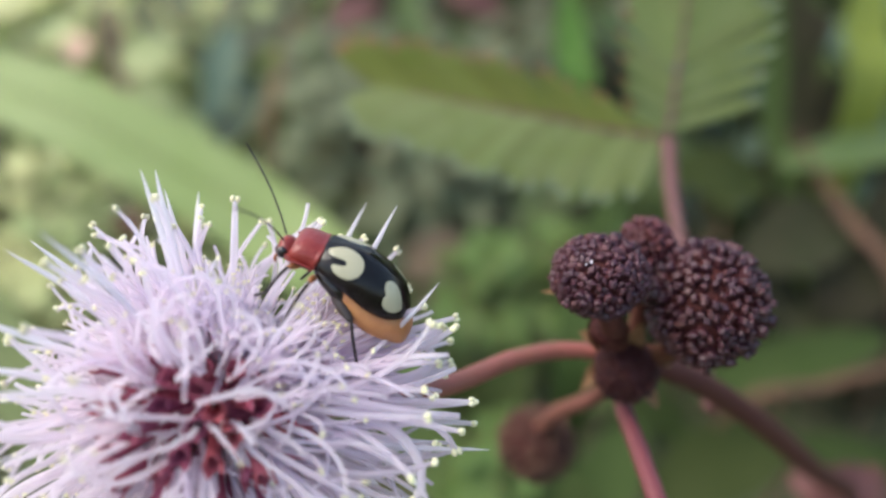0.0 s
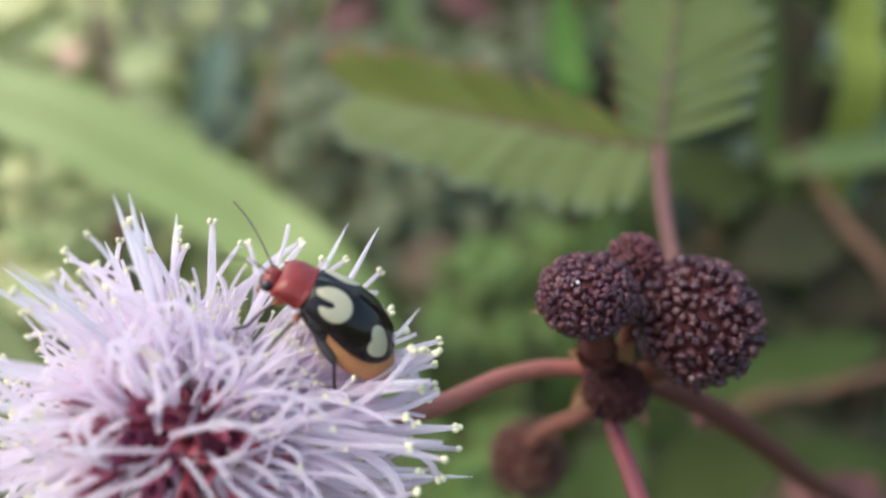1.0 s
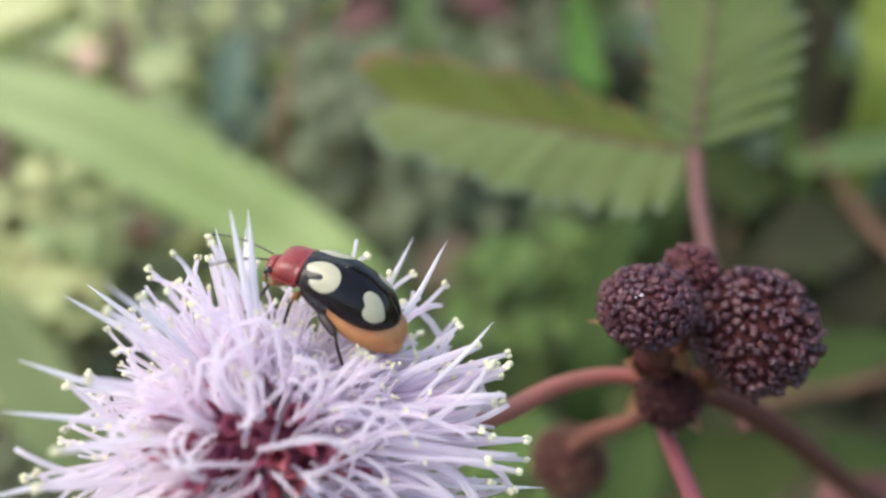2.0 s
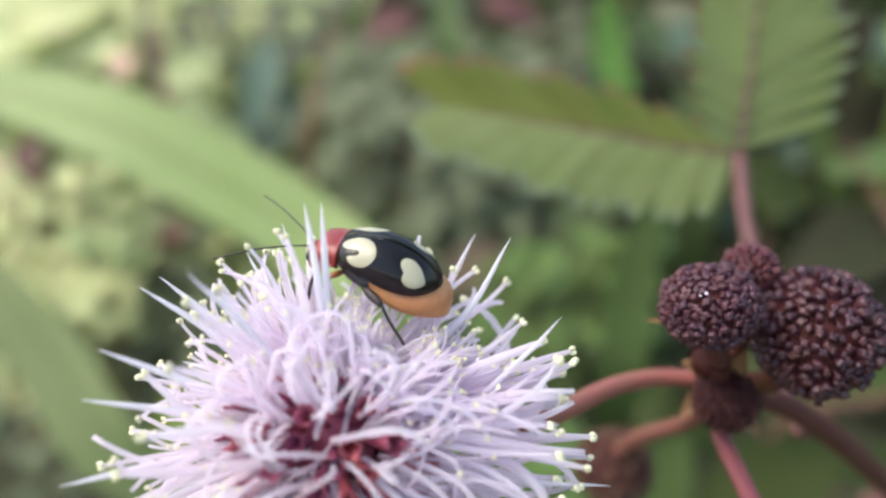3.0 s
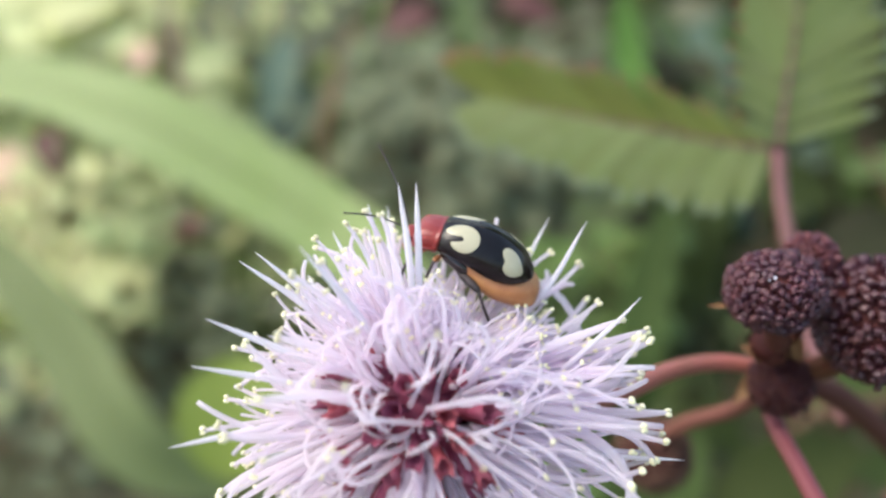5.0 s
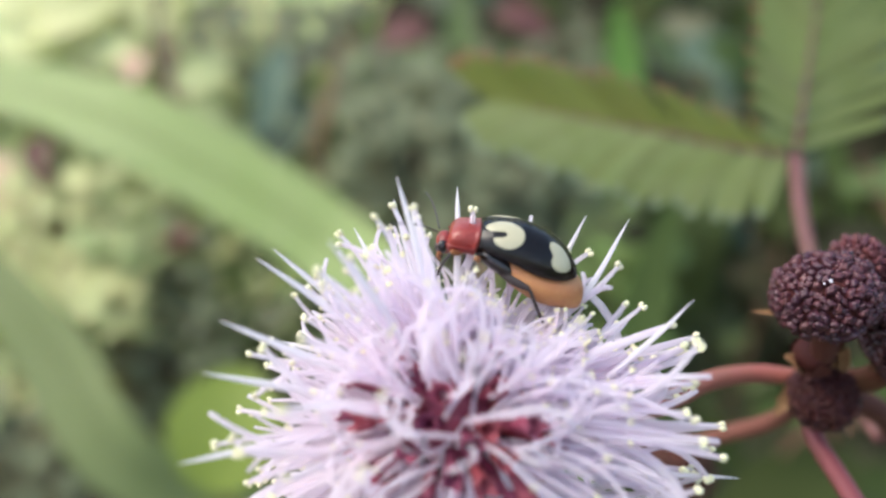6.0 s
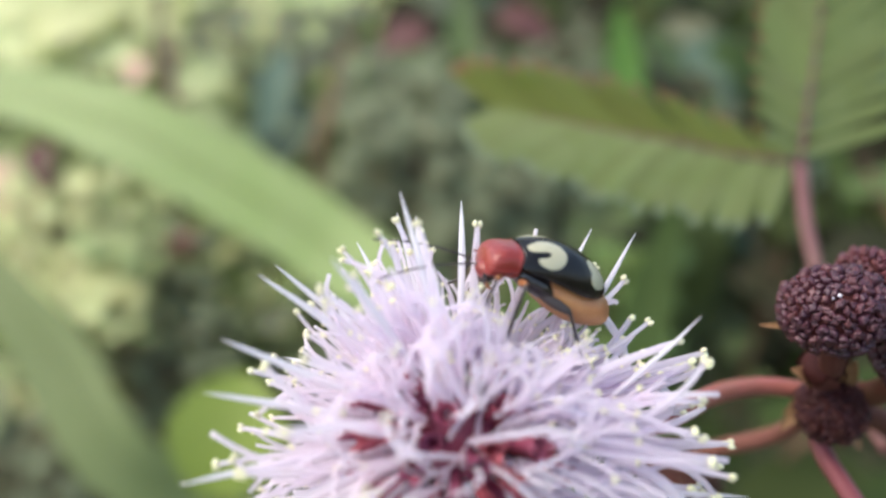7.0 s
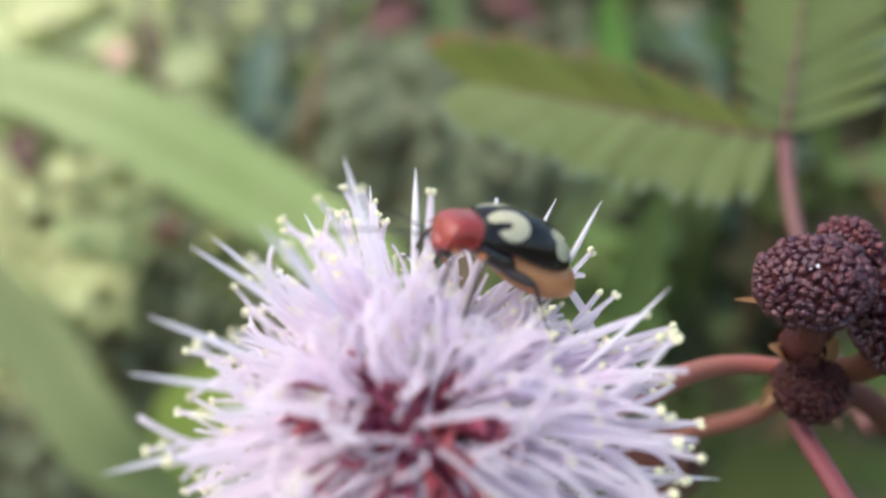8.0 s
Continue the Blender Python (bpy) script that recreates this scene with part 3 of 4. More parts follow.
        tube(bm, [q, q + d * 0.6 * MM, q + d * 0.95 * MM], [0.03 * MM, 0.02 * MM, 0.005 * MM], 4)
        part("bristle", bm, M_STEM_ROSE, root)


def budlet(length, width):
    """One closed floret: a blunt, lobed bullet on a narrow foot, along z."""
    bm = bmesh.new()
    prof = [(0.30, 0.0, 0.0), (0.42, 0.35, 0.04), (0.50, 0.66, 0.12), (0.47, 0.86, 0.20), (0.31, 0.99, 0.24), (0.10, 0.95, 0.1)]
    n = 12
    rings = []
    for r, h, lobe in prof:
        rings.append([bm.verts.new(mm(width * r * (1 + lobe * math.cos(4 * a)) * math.cos(a), width * r * (1 + lobe * math.cos(4 * a)) * math.sin(a), length * (h + 0.25 * lobe * math.cos(4 * a))))
                      for a in (2 * math.pi * k / n for k in range(n))])
    for a, b in zip(rings, rings[1:]):
        for k in range(n):
            bm.faces.new((a[k], a[(k + 1) % n], b[(k + 1) % n], b[k]))
    bm.faces.new(rings[-1])
    return bm


def bud_head(name, centre, radii, count, length, width, label, seed, mat):
    rng = random.Random(seed)
    root = empty(name, STAND @ Matrix.Translation(mm(*centre)), label, "flower bud", "mimosa bud heads")
    bm = bmesh.new()
    ball(bm, (0, 0, 0), [r * MM * 0.93 for r in radii], None, 20, 14)
    part("core", bm, M_BUD_CORE, root)
    places = []
    for i in range(count):
        h = 1 - 2 * (i + 0.5) / count
        a = i * 2.399963
        d = Vector((math.sqrt(1 - h * h) * math.cos(a), math.sqrt(1 - h * h) * math.sin(a), h))
        d = (d + Vector([rng.gauss(0, 0.022) for _ in range(3)])).normalized()
        foot = Vector([d[k] * radii[k] * MM * 0.82 for k in range(3)])
        out = Vector([d[k] / radii[k] for k in range(3)]).normalized()
        lean = (out + Vector([rng.gauss(0, 0.15) for _ in range(3)])).normalized()
        s = rng.uniform(0.85, 1.15)
        m = Matrix.Translation(foot) @ aim(lean, rng.uniform(0, 6)) @ Matrix.Diagonal((s * rng.uniform(0.65, 0.85), s * rng.uniform(1.0, 1.3), s * rng.uniform(0.75, 1.25), 1))
        places.append((d.y, m))
    places.sort(key=lambda e: e[0])
    first, rest = None, bmesh.new()
    for i, (_, m) in enumerate(places):
        if first is None:
            first = part("closed_floret", budlet(length, width), mat, root)
            first.matrix_basis = m
        elif i < 300:
            again(first, root, m)
        else:
            start = len(rest.verts)
            rest.from_mesh(first.data)
            rest.verts.ensure_lookup_table()
            for k in range(start, len(rest.verts)):
                rest.verts[k].co = m @ rest.verts[k].co
    if len(places) > 300:
        tagged(part("floret_mass", rest, mat, root), kind="stuff")
    else:
        rest.free()
    return root


def pinna(points, pairs, length, width, left, right, label, lap=0.55, upper=None, slant=(0.35, 0.6), grows=((0.5, 0.68, 1.0, 0.76, 0.4), (0.5, 0.68, 1.0, 0.76, 0.4)), red=(0,)):
    """One feather of a mimosa leaf: a rib and pairs of oblong leaflets, which lie along left and right of it."""
    root = empty("mimosa_leaf", STAND, label, "leaf", "mimosa leaf feathers")
    curve = spline([mm(*p) for p in points], 60)
    bm = bmesh.new()
    tube(bm, curve, [MM * (0.21 - 0.002 * i) for i in range(61)], 7)
    part("rib", bm, M_STEM_MAUVE, root, "reddish leaf rib")
    rng = random.Random(31)
    for side, way in ((0, left), (1, right)):
        for k in range(pairs):
            s = (k + 0.6) / pairs
            i = min(59, int(s * 60))
            d = (curve[i + 1] - curve[i]).normalized()
            grow = float(np.interp(s, (0, 0.1, 0.35, 0.7, 1.0), grows[side]))
            v = (Vector(way) + d * (slant[0] + slant[1] * s) + Vector([rng.gauss(0, 0.025) for _ in range(3)])).normalized()
            face = d.cross(v) if side else v.cross(d)
            tilt = (face + lap * d).normalized()
            size = length * MM * grow * rng.uniform(0.93, 1.07)
            pts = spline([curve[i], curve[i] + v * size * 0.5, curve[i] + v * size - tilt * size * 0.06], 8)
            prof = (0.35, 0.8, 0.97, 1.0, 1.0, 0.98, 0.9, 0.66, 0.12)
            bm = bmesh.new()
            strip(bm, pts, [width * MM * p for p in prof], tilt, 0.1)
            leaflet = part("leaflet", bm, [upper if side and upper else M_LEAFLET, M_LEAFEDGE if side in red else M_LEAFTIP], root)
            # A reddish or pale tip round the leaflet's edge.
            me = leaflet.data
            for poly in me.polygons:
                if poly.index // 4 >= 7:
                    poly.material_index = 1
    return root


build_stems()
bud_head("bud_head", (6.75, 29.9, -1.15), (2.02, 1.96, 1.66), 470, 0.46, 0.35, "round dark maroon bud head with tight beaded florets", 3, M_BUD)
bud_head("bud_head", (12.0, 31.6, -2.5), (2.44, 2.42, 2.70), 430, 0.70, 0.42, "largest bud head, maroon darkened for shade, with loose rows of florets", 4, M_BUD_DARK)
bud_head("bud_head", (9.6, 32.8, 0.25), (1.18, 1.18, 1.14), 200, 0.36, 0.27, "small reddish-maroon bud head behind the larger ones", 5, M_BUD_RED)
bud_head("bud_head", (9.25, 35.2, -6.12), (1.56, 1.52, 1.54), 330, 0.36, 0.30, "smooth bud head, coloured dark for shade, in front of the stem's node", 6, M_BUD_SHADED)
bud_head("bud_head", (6.9, 51.5, -14.4), (2.7, 2.7, 2.6), 200, 0.7, 0.5, "withered brown flower head far behind the others", 7, M_WITHERED)
# Dew drops as white specks: their glint is painted by the colour.
bm = bmesh.new()
for gx, gy, gz, gr in ((5.97, 27.95, -0.52, 0.075), (5.75, 28.0, -0.62, 0.045), (7.3, 28.05, -0.9, 0.05)):
    ball(bm, mm(gx, gy, gz), (gr * MM, gr * MM, gr * MM), None, 8, 6)
dew = link("dew_drops", bm, M_STYLE)
dew.matrix_basis = STAND
tagged(dew, "tiny dew drops on a bud head, their glint put into white colour", "dew", kind="stuff")
pinna([(19.3, 61.3, 9.9), (14.2, 61.5, 10.6), (9.2, 61.6, 11.7), (4.2, 61.8, 12.6), (-0.3, 62, 13.5), (-3.4, 62.3, 14.1), (-4.7, 62.5, 14.4)], 24, 9.0, 1.85, (0.2, -0.35, -1.0), (0.1, 0.6, 0.9), "olive-green mimosa leaf feather with red-edged leaflets, slanting", 0.3, M_LEAFLET_OLIVE,
      (0.7, 1.15), ((0.78, 0.88, 1.0, 0.84, 0.5), (0.5, 0.72, 1.08, 1.15, 0.9)), (1,))
pinna([(19.85, 61.3, 10.1), (20.8, 61.6, 16), (21.8, 62, 22), (22.6, 62.4, 30)], 13, 9.0, 1.3, (-0.95, -0.22, 0.05), (1.0, -0.2, 0.0), "olive-green mimosa leaf feather standing upright", 0.5, None, (0.3, 1.0), ((0.45, 0.6, 0.82, 0.78, 0.6), (0.9, 1.0, 1.08, 0.95, 0.7)))


# ---- the flower head ----
HEART = (-8.3, 25.3, -5.4)


TRODDEN, PUSHED = [], []


def build_flower():
    rng = random.Random(21)
    root = empty("flower_head", STAND @ Matrix.Translation(mm(*HEART)), "pale pink mimosa flower head with yellow-tipped filaments", "flower")
    bm = bmesh.new()
    ball(bm, (0, 0, 0), (1.7 * MM, 1.7 * MM, 1.7 * MM), None, 20, 14)
    part("receptacle", bm, M_FLORET, root, "dark red receptacle")

    # Open maroon florets, out of which the filaments grow.
    bm = bmesh.new()
    prof = [(0.09, 0.0), (0.15, 0.6), (0.20, 1.3), (0.26, 1.9), (0.36, 2.35), (0.30, 2.30), (0.14, 1.7)]
    rings = []
    for r, h in prof:
        rings.append([bm.verts.new(mm(r * math.cos(a), r * math.sin(a), h + (0.22 * math.cos(4 * a) if h > 2 else 0))) for a in (2 * math.pi * k / 12 for k in range(12))])
    for p, q in zip(rings, rings[1:]):
        for k in range(12):
            bm.faces.new((p[k], p[(k + 1) % 12], q[(k + 1) % 12], q[k]))
    floret = None
    dirs = []
    count = 110
    for i in range(count):
        h = 1 - 2 * (i + 0.5) / count
        a = i * 2.399963
        d = Vector((math.sqrt(1 - h * h) * math.cos(a), math.sqrt(1 - h * h) * math.sin(a), h))
        dirs.append(d)
        m = Matrix.Translation(d * 1.5 * MM) @ aim((d + Vector([rng.gauss(0, 0.1) for _ in range(3)])).normalized(), rng.uniform(0, 6)) @ Matrix.Diagonal((1, 1, rng.uniform(0.8, 1.25) * (0.62 if d.z > 0.42 else 1.0), 1))
        if floret is None:
            floret = part("floret", bm, M_FLORET, root, "dark red floret cup")
            floret.matrix_basis = m
        else:
            again(floret, root, m)

    # Filament shapes of length 1 along z: nearly straight ones, and ones that curl over at the end.
    def shape(bend, wave, thick, taper):
        pts, p, ang = [], Vector((0, 0, 0)), 0.0
        n = 14
        for i in range(n + 1):
            pts.append(p.copy())
            s = i / n
            ang += bend * (0.25 + 2.2 * max(0, s - 0.45)) / n * 1.6 + wave * math.cos(7 * s) / n
            p = p + Vector((math.sin(ang), 0.35 * wave * math.sin(5 * s) / 3, math.cos(ang))) * (6.5 * MM / n)
        out = bmesh.new()
        tube(out, pts, [thick * MM * ((1 - taper * (i / n)) if i < n else (1 - taper)) for i in range(n + 1)], 6)
        return out, pts, (pts[-1] - pts[-2]).normalized()

    shapes = []
    for k in range(10):
        shapes.append(shape(rng.uniform(-0.6, 0.7), rng.uniform(-1.0, 1.0), rng.uniform(0.15, 0.21), 0.55))
    for k in range(10):
        shapes.append(shape(rng.uniform(0.6, 1.7), rng.uniform(-2.0, 2.0), rng.uniform(0.15, 0.21), 0.52))
    for k in range(8):
        shapes.append(shape(rng.uniform(1.7, 3.4), rng.uniform(-2.8, 2.8), rng.uniform(0.15, 0.21), 0.48))
    meshes = []
    for k, (b, end, d) in enumerate(shapes):
        ob = part("filament", b, M_FILAMENT, root)
        meshes.append((ob.data, end, d))
        bpy.data.objects.remove(ob)

    def anther_mesh():
        b = bmesh.new()
        for sx in (-1, 1):
            ball(b, mm(0.095 * sx, 0, 0.055), (0.096 * MM, 0.115 * MM, 0.135 * MM), None, 8, 6)
        ball(b, mm(0, 0, -0.02), (0.06 * MM, 0.06 * MM, 0.09 * MM), None, 6, 4)
        return b
    anther = link("anther", anther_mesh(), M_ANTHER)
    anther_data = anther.data
    bpy.data.objects.remove(anther)

    # The beetle's tracks over the head: filaments there lie low.
    trail = []
    for tail, nose in (((-1.2, 26.1, -2.6), (-5.9, 25.1, 0.2)), ((-3.6, 25.6, -0.7), (-8.7, 26.5, 1.4)), ((-4.0, 26.4, -0.7), (-9.0, 26.5, 1.4)), ((-3.0, 27.0, -0.6), (-7.8, 24.5, 0.3))):
        for k in range(6):
            p = mm(*tail).lerp(mm(*nose), k / 5) - mm(*HEART)
            low = 0.85 if k < 1 else 1.0 if k < 2 or tail[0] > -2 else 1.15
            trail += [(p, low), (p + mm(0, -1.4, 0.3), low - 0.25), (p + mm(0, -2.8, 0.8), low - 0.4), (p + mm(0, -4.2, 1.3), 0.8)]

    feet, bare_legs = [], []
    for foot in ((-4.6, 24.0, -1.1), (-5.7, 24.8, -2.6), (-3.3, 24.7, -2.6), (-3.2, 25.3, -4.0), (-8.0, 25.1, 0.2), (-8.5, 26.1, -1.3),
                 (-6.3, 25.4, -1.0), (-5.8, 25.9, -2.3), (-5.9, 23.9, -0.3), (-6.5, 24.3, -2.1), (-4.4, 25.0, -1.2), (-3.9, 25.7, -2.5)):
        feet.append(mm(*foot) - mm(*HEART))
    for knee, toe in zip(feet[::2], feet[1::2]):
        for k in range(5):
            p = knee.lerp(toe, k / 4)
            bare_legs += [(p + mm(0, -0.9 * j, 0.18 * j), 0.55 if k < 4 else 0.35) for j in range(5)]
    trail += bare_legs
    over = trail

    def clear(points, spots):
        return all((p - q).length > r * MM for p in points for q, r in spots)

    toward = Vector((0.1, -1.0, 0.12)).normalized()
    rest = bmesh.new()

    def lay(data, line, way, placed, single, bare):
        """One filament at its pose, with a yellow anther at its tip unless bare: as a part, or into the joined rest."""
        end = placed @ Matrix.Translation(line[-1]) @ aim(way, rng.uniform(0, 3))
        if single:
            ob = new("filament", data)
            ob.parent, ob.matrix_basis = root, placed
            if not bare:
                tip = new("anther", anther_data)
                tip.parent, tip.matrix_basis = ob, placed.inverted() @ end
            return
        for mesh, m, slot in ((data, placed, 0),) if bare else ((data, placed, 0), (anther_data, end, 1)):
            v0, f0 = len(rest.verts), len(rest.faces)
            rest.from_mesh(mesh)
            rest.verts.ensure_lookup_table()
            rest.faces.ensure_lookup_table()
            for i in range(v0, len(rest.verts)):
                rest.verts[i].co = m @ rest.verts[i].co
            for i in range(f0, len(rest.faces)):
                rest.faces[i].material_index = slot

    made, tries = 0, 0
    while made < 670 and tries < 9000:
        tries += 1
        d = rng.choice(dirs)
        d = (d + Vector([rng.gauss(0, 0.16) for _ in range(3)])).normalized()
        front = d.dot(toward)
        if front > 0.42 and rng.random() < 0.36 or front < -0.6:
            continue
        pick = rng.random()
        first, last = ((0, 10), (10, 20), (20, 28))[int(pick > 0.2) + int(pick > 0.5) if front > 0.42 else int(pick > 0.38)]
        data, line, way = meshes[rng.randrange(first, last)]
        foot, lean = d * 1.9 * MM, d
        if front > 0.42:
            # Those that face outwards over the open cups lean aside and leave the red cups in view.
            foot = d * rng.uniform(2.4, 3.2) * MM
            lean = (d - toward * front * rng.uniform(0.35, 0.95) + Vector([rng.gauss(0, 0.22) for _ in range(3)])).normalized()
        reach = rng.uniform(0.45, 0.78) if front > 0.42 else rng.uniform(0.75, 0.98) if front > 0.2 else rng.uniform(0.78, 1.04)
        reach *= 1 + 0.16 * max(0.0, d.x)
        if d.x < -0.35 and d.z > -0.05:
            reach *= 0.84
        elif d.x < 0.1 and d.z > 0.5:
            reach *= 0.91
        if made % 3 == 2:
            reach *= rng.uniform(0.6, 0.85)
        m = Matrix.Translation(foot) @ aim(lean, rng.uniform(0, 6.28))
        for shrink in (1.0, 0.9, 0.8, 0.7, 0.6, 0.5, 0.4):
            placed = m @ Matrix.Diagonal((reach * shrink, reach * shrink, reach * shrink, 1))
            if clear([placed @ line[f] for f in (4, 6, 8, 10, 12, 13, 14)], trail):
                break
        else:
            continue
        made += 1
        lay(data, line, way, placed, made <= 300, rng.random() < 0.38)
    for k in range(190):
        a = radians(rng.uniform(4, 46) if k < 130 else rng.uniform(46, 100))
        d = Vector((math.cos(a), rng.uniform(-0.12, 0.42), math.sin(a))).normalized()
        data, line, way = meshes[rng.randrange(22 if a < 0.5 else 10)]
        tall = rng.uniform(0.82, 1.0) * float(np.interp(math.degrees(a), (4, 16, 30, 46, 70, 100), (9.9, 8.2, 6.5, 5.1, 4.9, 5.5)))
        reach = (tall - 1.9) * MM / line[-1].length
        m = Matrix.Translation(d * 1.9 * MM) @ aim(d, rng.uniform(0, 6.28))
        for shrink in (1.0, 0.92, 0.84, 0.76, 0.68, 0.6, 0.5):
            placed = m @ Matrix.Scale(reach * shrink, 4)
            if clear([placed @ p for p in line[5:]], over):
                break
        lay(data, line, way, placed, False, rng.random() < 0.3)
    # Short ones that fill the middle under the beetle's path.
    for k in range(420):
        a = radians(rng.uniform(0, 95))
        d = Vector((math.cos(a), rng.uniform(-0.75, 0.15), math.sin(a))).normalized()
        data, line, way = meshes[rng.randrange(22)]
        reach = (rng.uniform(3.3, 4.5) - 1.9) * MM / line[-1].length
        m = Matrix.Translation(d * 1.9 * MM) @ aim(d, rng.uniform(0, 6.28))
        for shrink in (1.0, 0.85, 0.7):
            placed = m @ Matrix.Scale(reach * shrink, 4)
            if clear([placed @ p for p in line[4:]], over):
                lay(data, line, way, placed, False, rng.random() < 0.8)
                break
    tagged(part("filament_mass", rest, [M_FILAMENT, M_ANTHER], root), kind="stuff")

    # Single filaments on the rim whose yellow anthers stand clear of the rest.
    def stalked(tip):
        b = bmesh.new()
        t = mm(*tip) - mm(*HEART)
        foot = t.normalized() * 2.1 * MM
        sag = Vector([rng.gauss(0, 0.32) for _ in range(3)]) * MM
        pts = spline([foot, foot.lerp(t, 0.45) + sag, foot.lerp(t, 0.85) + 0.35 * sag, t], 16)
        tube(b, pts, [MM * float(np.interp(i / 16, (0, 0.5, 1.0), (0.16, 0.15, 0.085))) for i in range(17)], 7)
        ob = part("filament", b, M_FILAMENT, root)
        head = new("anther", anther_data)
        head.parent, head.matrix_basis = ob, Matrix.Translation(t) @ aim(t, rng.uniform(0, 3))
        return ob, foot

    for tip in ((-10.8, 26.4, 1.12), (-10.07, 25.93, 0.77), (-11.47, 22.1, -0.06), (-12.34, 21.66, -0.46), (-14.37, 23.1, -2.97), (-14.39, 21.24, -5.8),
                (-14.9, 22.36, -6.13), (-12.71, 19.43, -4.16), (-12.58, 20.97, -2.44), (-13.23, 24.42, -1.06), (-10.61, 25.81, -1.19), (-9.44, 27.87, 0.92),
                (0.0, 26.5, -3.08), (1.0, 25.5, -5.6), (1.15, 27.05, -6.79), (-0.74, 25.49, -2.13), (0.6, 24.28, -6.37),
                (-10.52, 23.81, -0.43), (0.45, 26.58, -2.63), (-4.09, 27.8, 0.4), (1.17, 26.44, -5.81)):
        stalked(tip)
    # Two that the beetle treads down: seconds and degrees by which each one lies back.
    TRODDEN.append((*stalked((-7.7, 25.75, 1.8)), ((0.0, 0), (1.2, 0), (2.1, -48), (4.9, -48), (5.7, 0), (8.0, 0))))
    TRODDEN.append((*stalked((-4.57, 26.24, 0.97)), ((0.0, 0), (1.2, 0), (2.1, -50), (8.0, -50))))

    # Long tapering white styles that stand out beyond the filaments.
    def style(tip, *low, thick=0.125):
        b = bmesh.new()
        t = mm(*tip) - mm(*HEART)
        foot = t.normalized() * 1.9 * MM
        mid = [mm(*p) - mm(*HEART) for p in low] or [foot.lerp(t, 0.55) + Vector([rng.gauss(0, 0.2) for _ in range(3)]) * MM]
        pts = spline([foot] + mid + [t], 16)
        tube(b, pts, [thick * MM * float(np.interp(i / 16, (0, 0.3, 0.6, 0.85, 1.0), (0.7, 1.0, 1.05, 0.6, 0.07))) for i in range(17)], 8)
        return part("style", b, M_STYLE, root, "white tapering style")

    style((-16.47, 21.6, -6.31))
    style((-15.9, 21.87, -3.6))
    style((-15.49, 22.13, -2.01))
    style((-14.86, 23.59, -0.03))
    style((-14.6, 24.6, 0.3))
    style((-11.82, 20.41, 0.49))
    style((-3.17, 28.85, 1.92), (-4.9, 28.2, -1.2))
    style((-1.79, 27.3, 1.71), (-3.7, 27.0, -1.4))
    style((-0.13, 24.89, -1.2), (-4.2, 25.9, -5.0), (-1.5, 25.5, -2.75), thick=0.1)
    style((1.7, 25.6, -7.4))
    style((-10.67, 26.65, 2.29))
    style((-10.16, 28.87, 2.38))
    style((-13.2, 27.0, -0.6))
    style((-15.0, 27.5, -3.2))
    style((-12.2, 27.0, 1.2))
    # Two styles beside the beetle's head, pushed aside as it passes: seconds and the tip's place.
    for tips in (((0.0, (-10.3, 23.88, 2.43)), (1.2, (-10.3, 23.88, 2.43)), (2.1, (-8.95, 23.3, 2.5)), (4.9, (-8.95, 23.3, 2.5)), (5.6, (-10.2, 23.9, 2.45)), (8.0, (-10.2, 23.9, 2.45))),
                 ((0.0, (-10.0, 24.4, 2.38)), (1.2, (-10.0, 24.4, 2.38)), (2.1, (-8.45, 23.6, 2.5)), (4.9, (-8.45, 23.6, 2.5)), (5.6, (-8.31, 27.1, 3.0)), (8.0, (-8.31, 27.1, 3.0)))):
        PUSHED.append((style([h + (c - h) * 1.04 for c, h in zip(tips[2][1], HEART)]), tips))
    return root


build_flower()


# ---- the beetle (x forward, y to its left, z up, in mm) ----
def lerp_table(u, table):
    return float(np.interp(u, [a for a, _ in table], [b for _, b in table]))


WIDE = [(0, 0.80), (0.05, 1.0), (0.15, 1.14), (0.35, 1.24), (0.6, 1.25), (0.78, 1.12), (0.9, 0.86), (0.97, 0.5), (1, 0.12)]
HIGH = [(0, 1.15), (0.06, 1.33), (0.2, 1.50), (0.4, 1.58), (0.6, 1.48), (0.78, 1.20), (0.9, 0.85), (0.97, 0.5), (1, 0.25)]
RIM = [(0, 0.50), (0.15, 0.48), (0.35, 0.40), (0.6, 0.20), (0.75, 0.16), (0.9, 0.20), (1, 0.22)]


def smooth_table(u, table):
    w = min(u, 1 - u, 0.07) / 5
    return sum(lerp_table(u + k * w, table) for k in range(-5, 6)) / 11


def wing_point(u, v, side, proud=0.0):
    """A point of the wing case: u front to rear, v from the seam to the rim."""
    w, h, e = smooth_table(u, WIDE), smooth_table(u, HIGH), smooth_table(u, RIM)
    a = v * math.pi / 2
    y = w * math.sin(a) ** 0.88
    z = e + (h - e) * max(0.0, math.cos(a)) ** 0.88
    p = Vector((1.62 - 3.98 * u, y, z))
    out = Vector((0.25 * (u - 0.5), math.sin(a), math.cos(a))).normalized()
    p += out * proud
    p.y += 0.008
    return Vector((p.x, p.y * side, p.z)) * MM


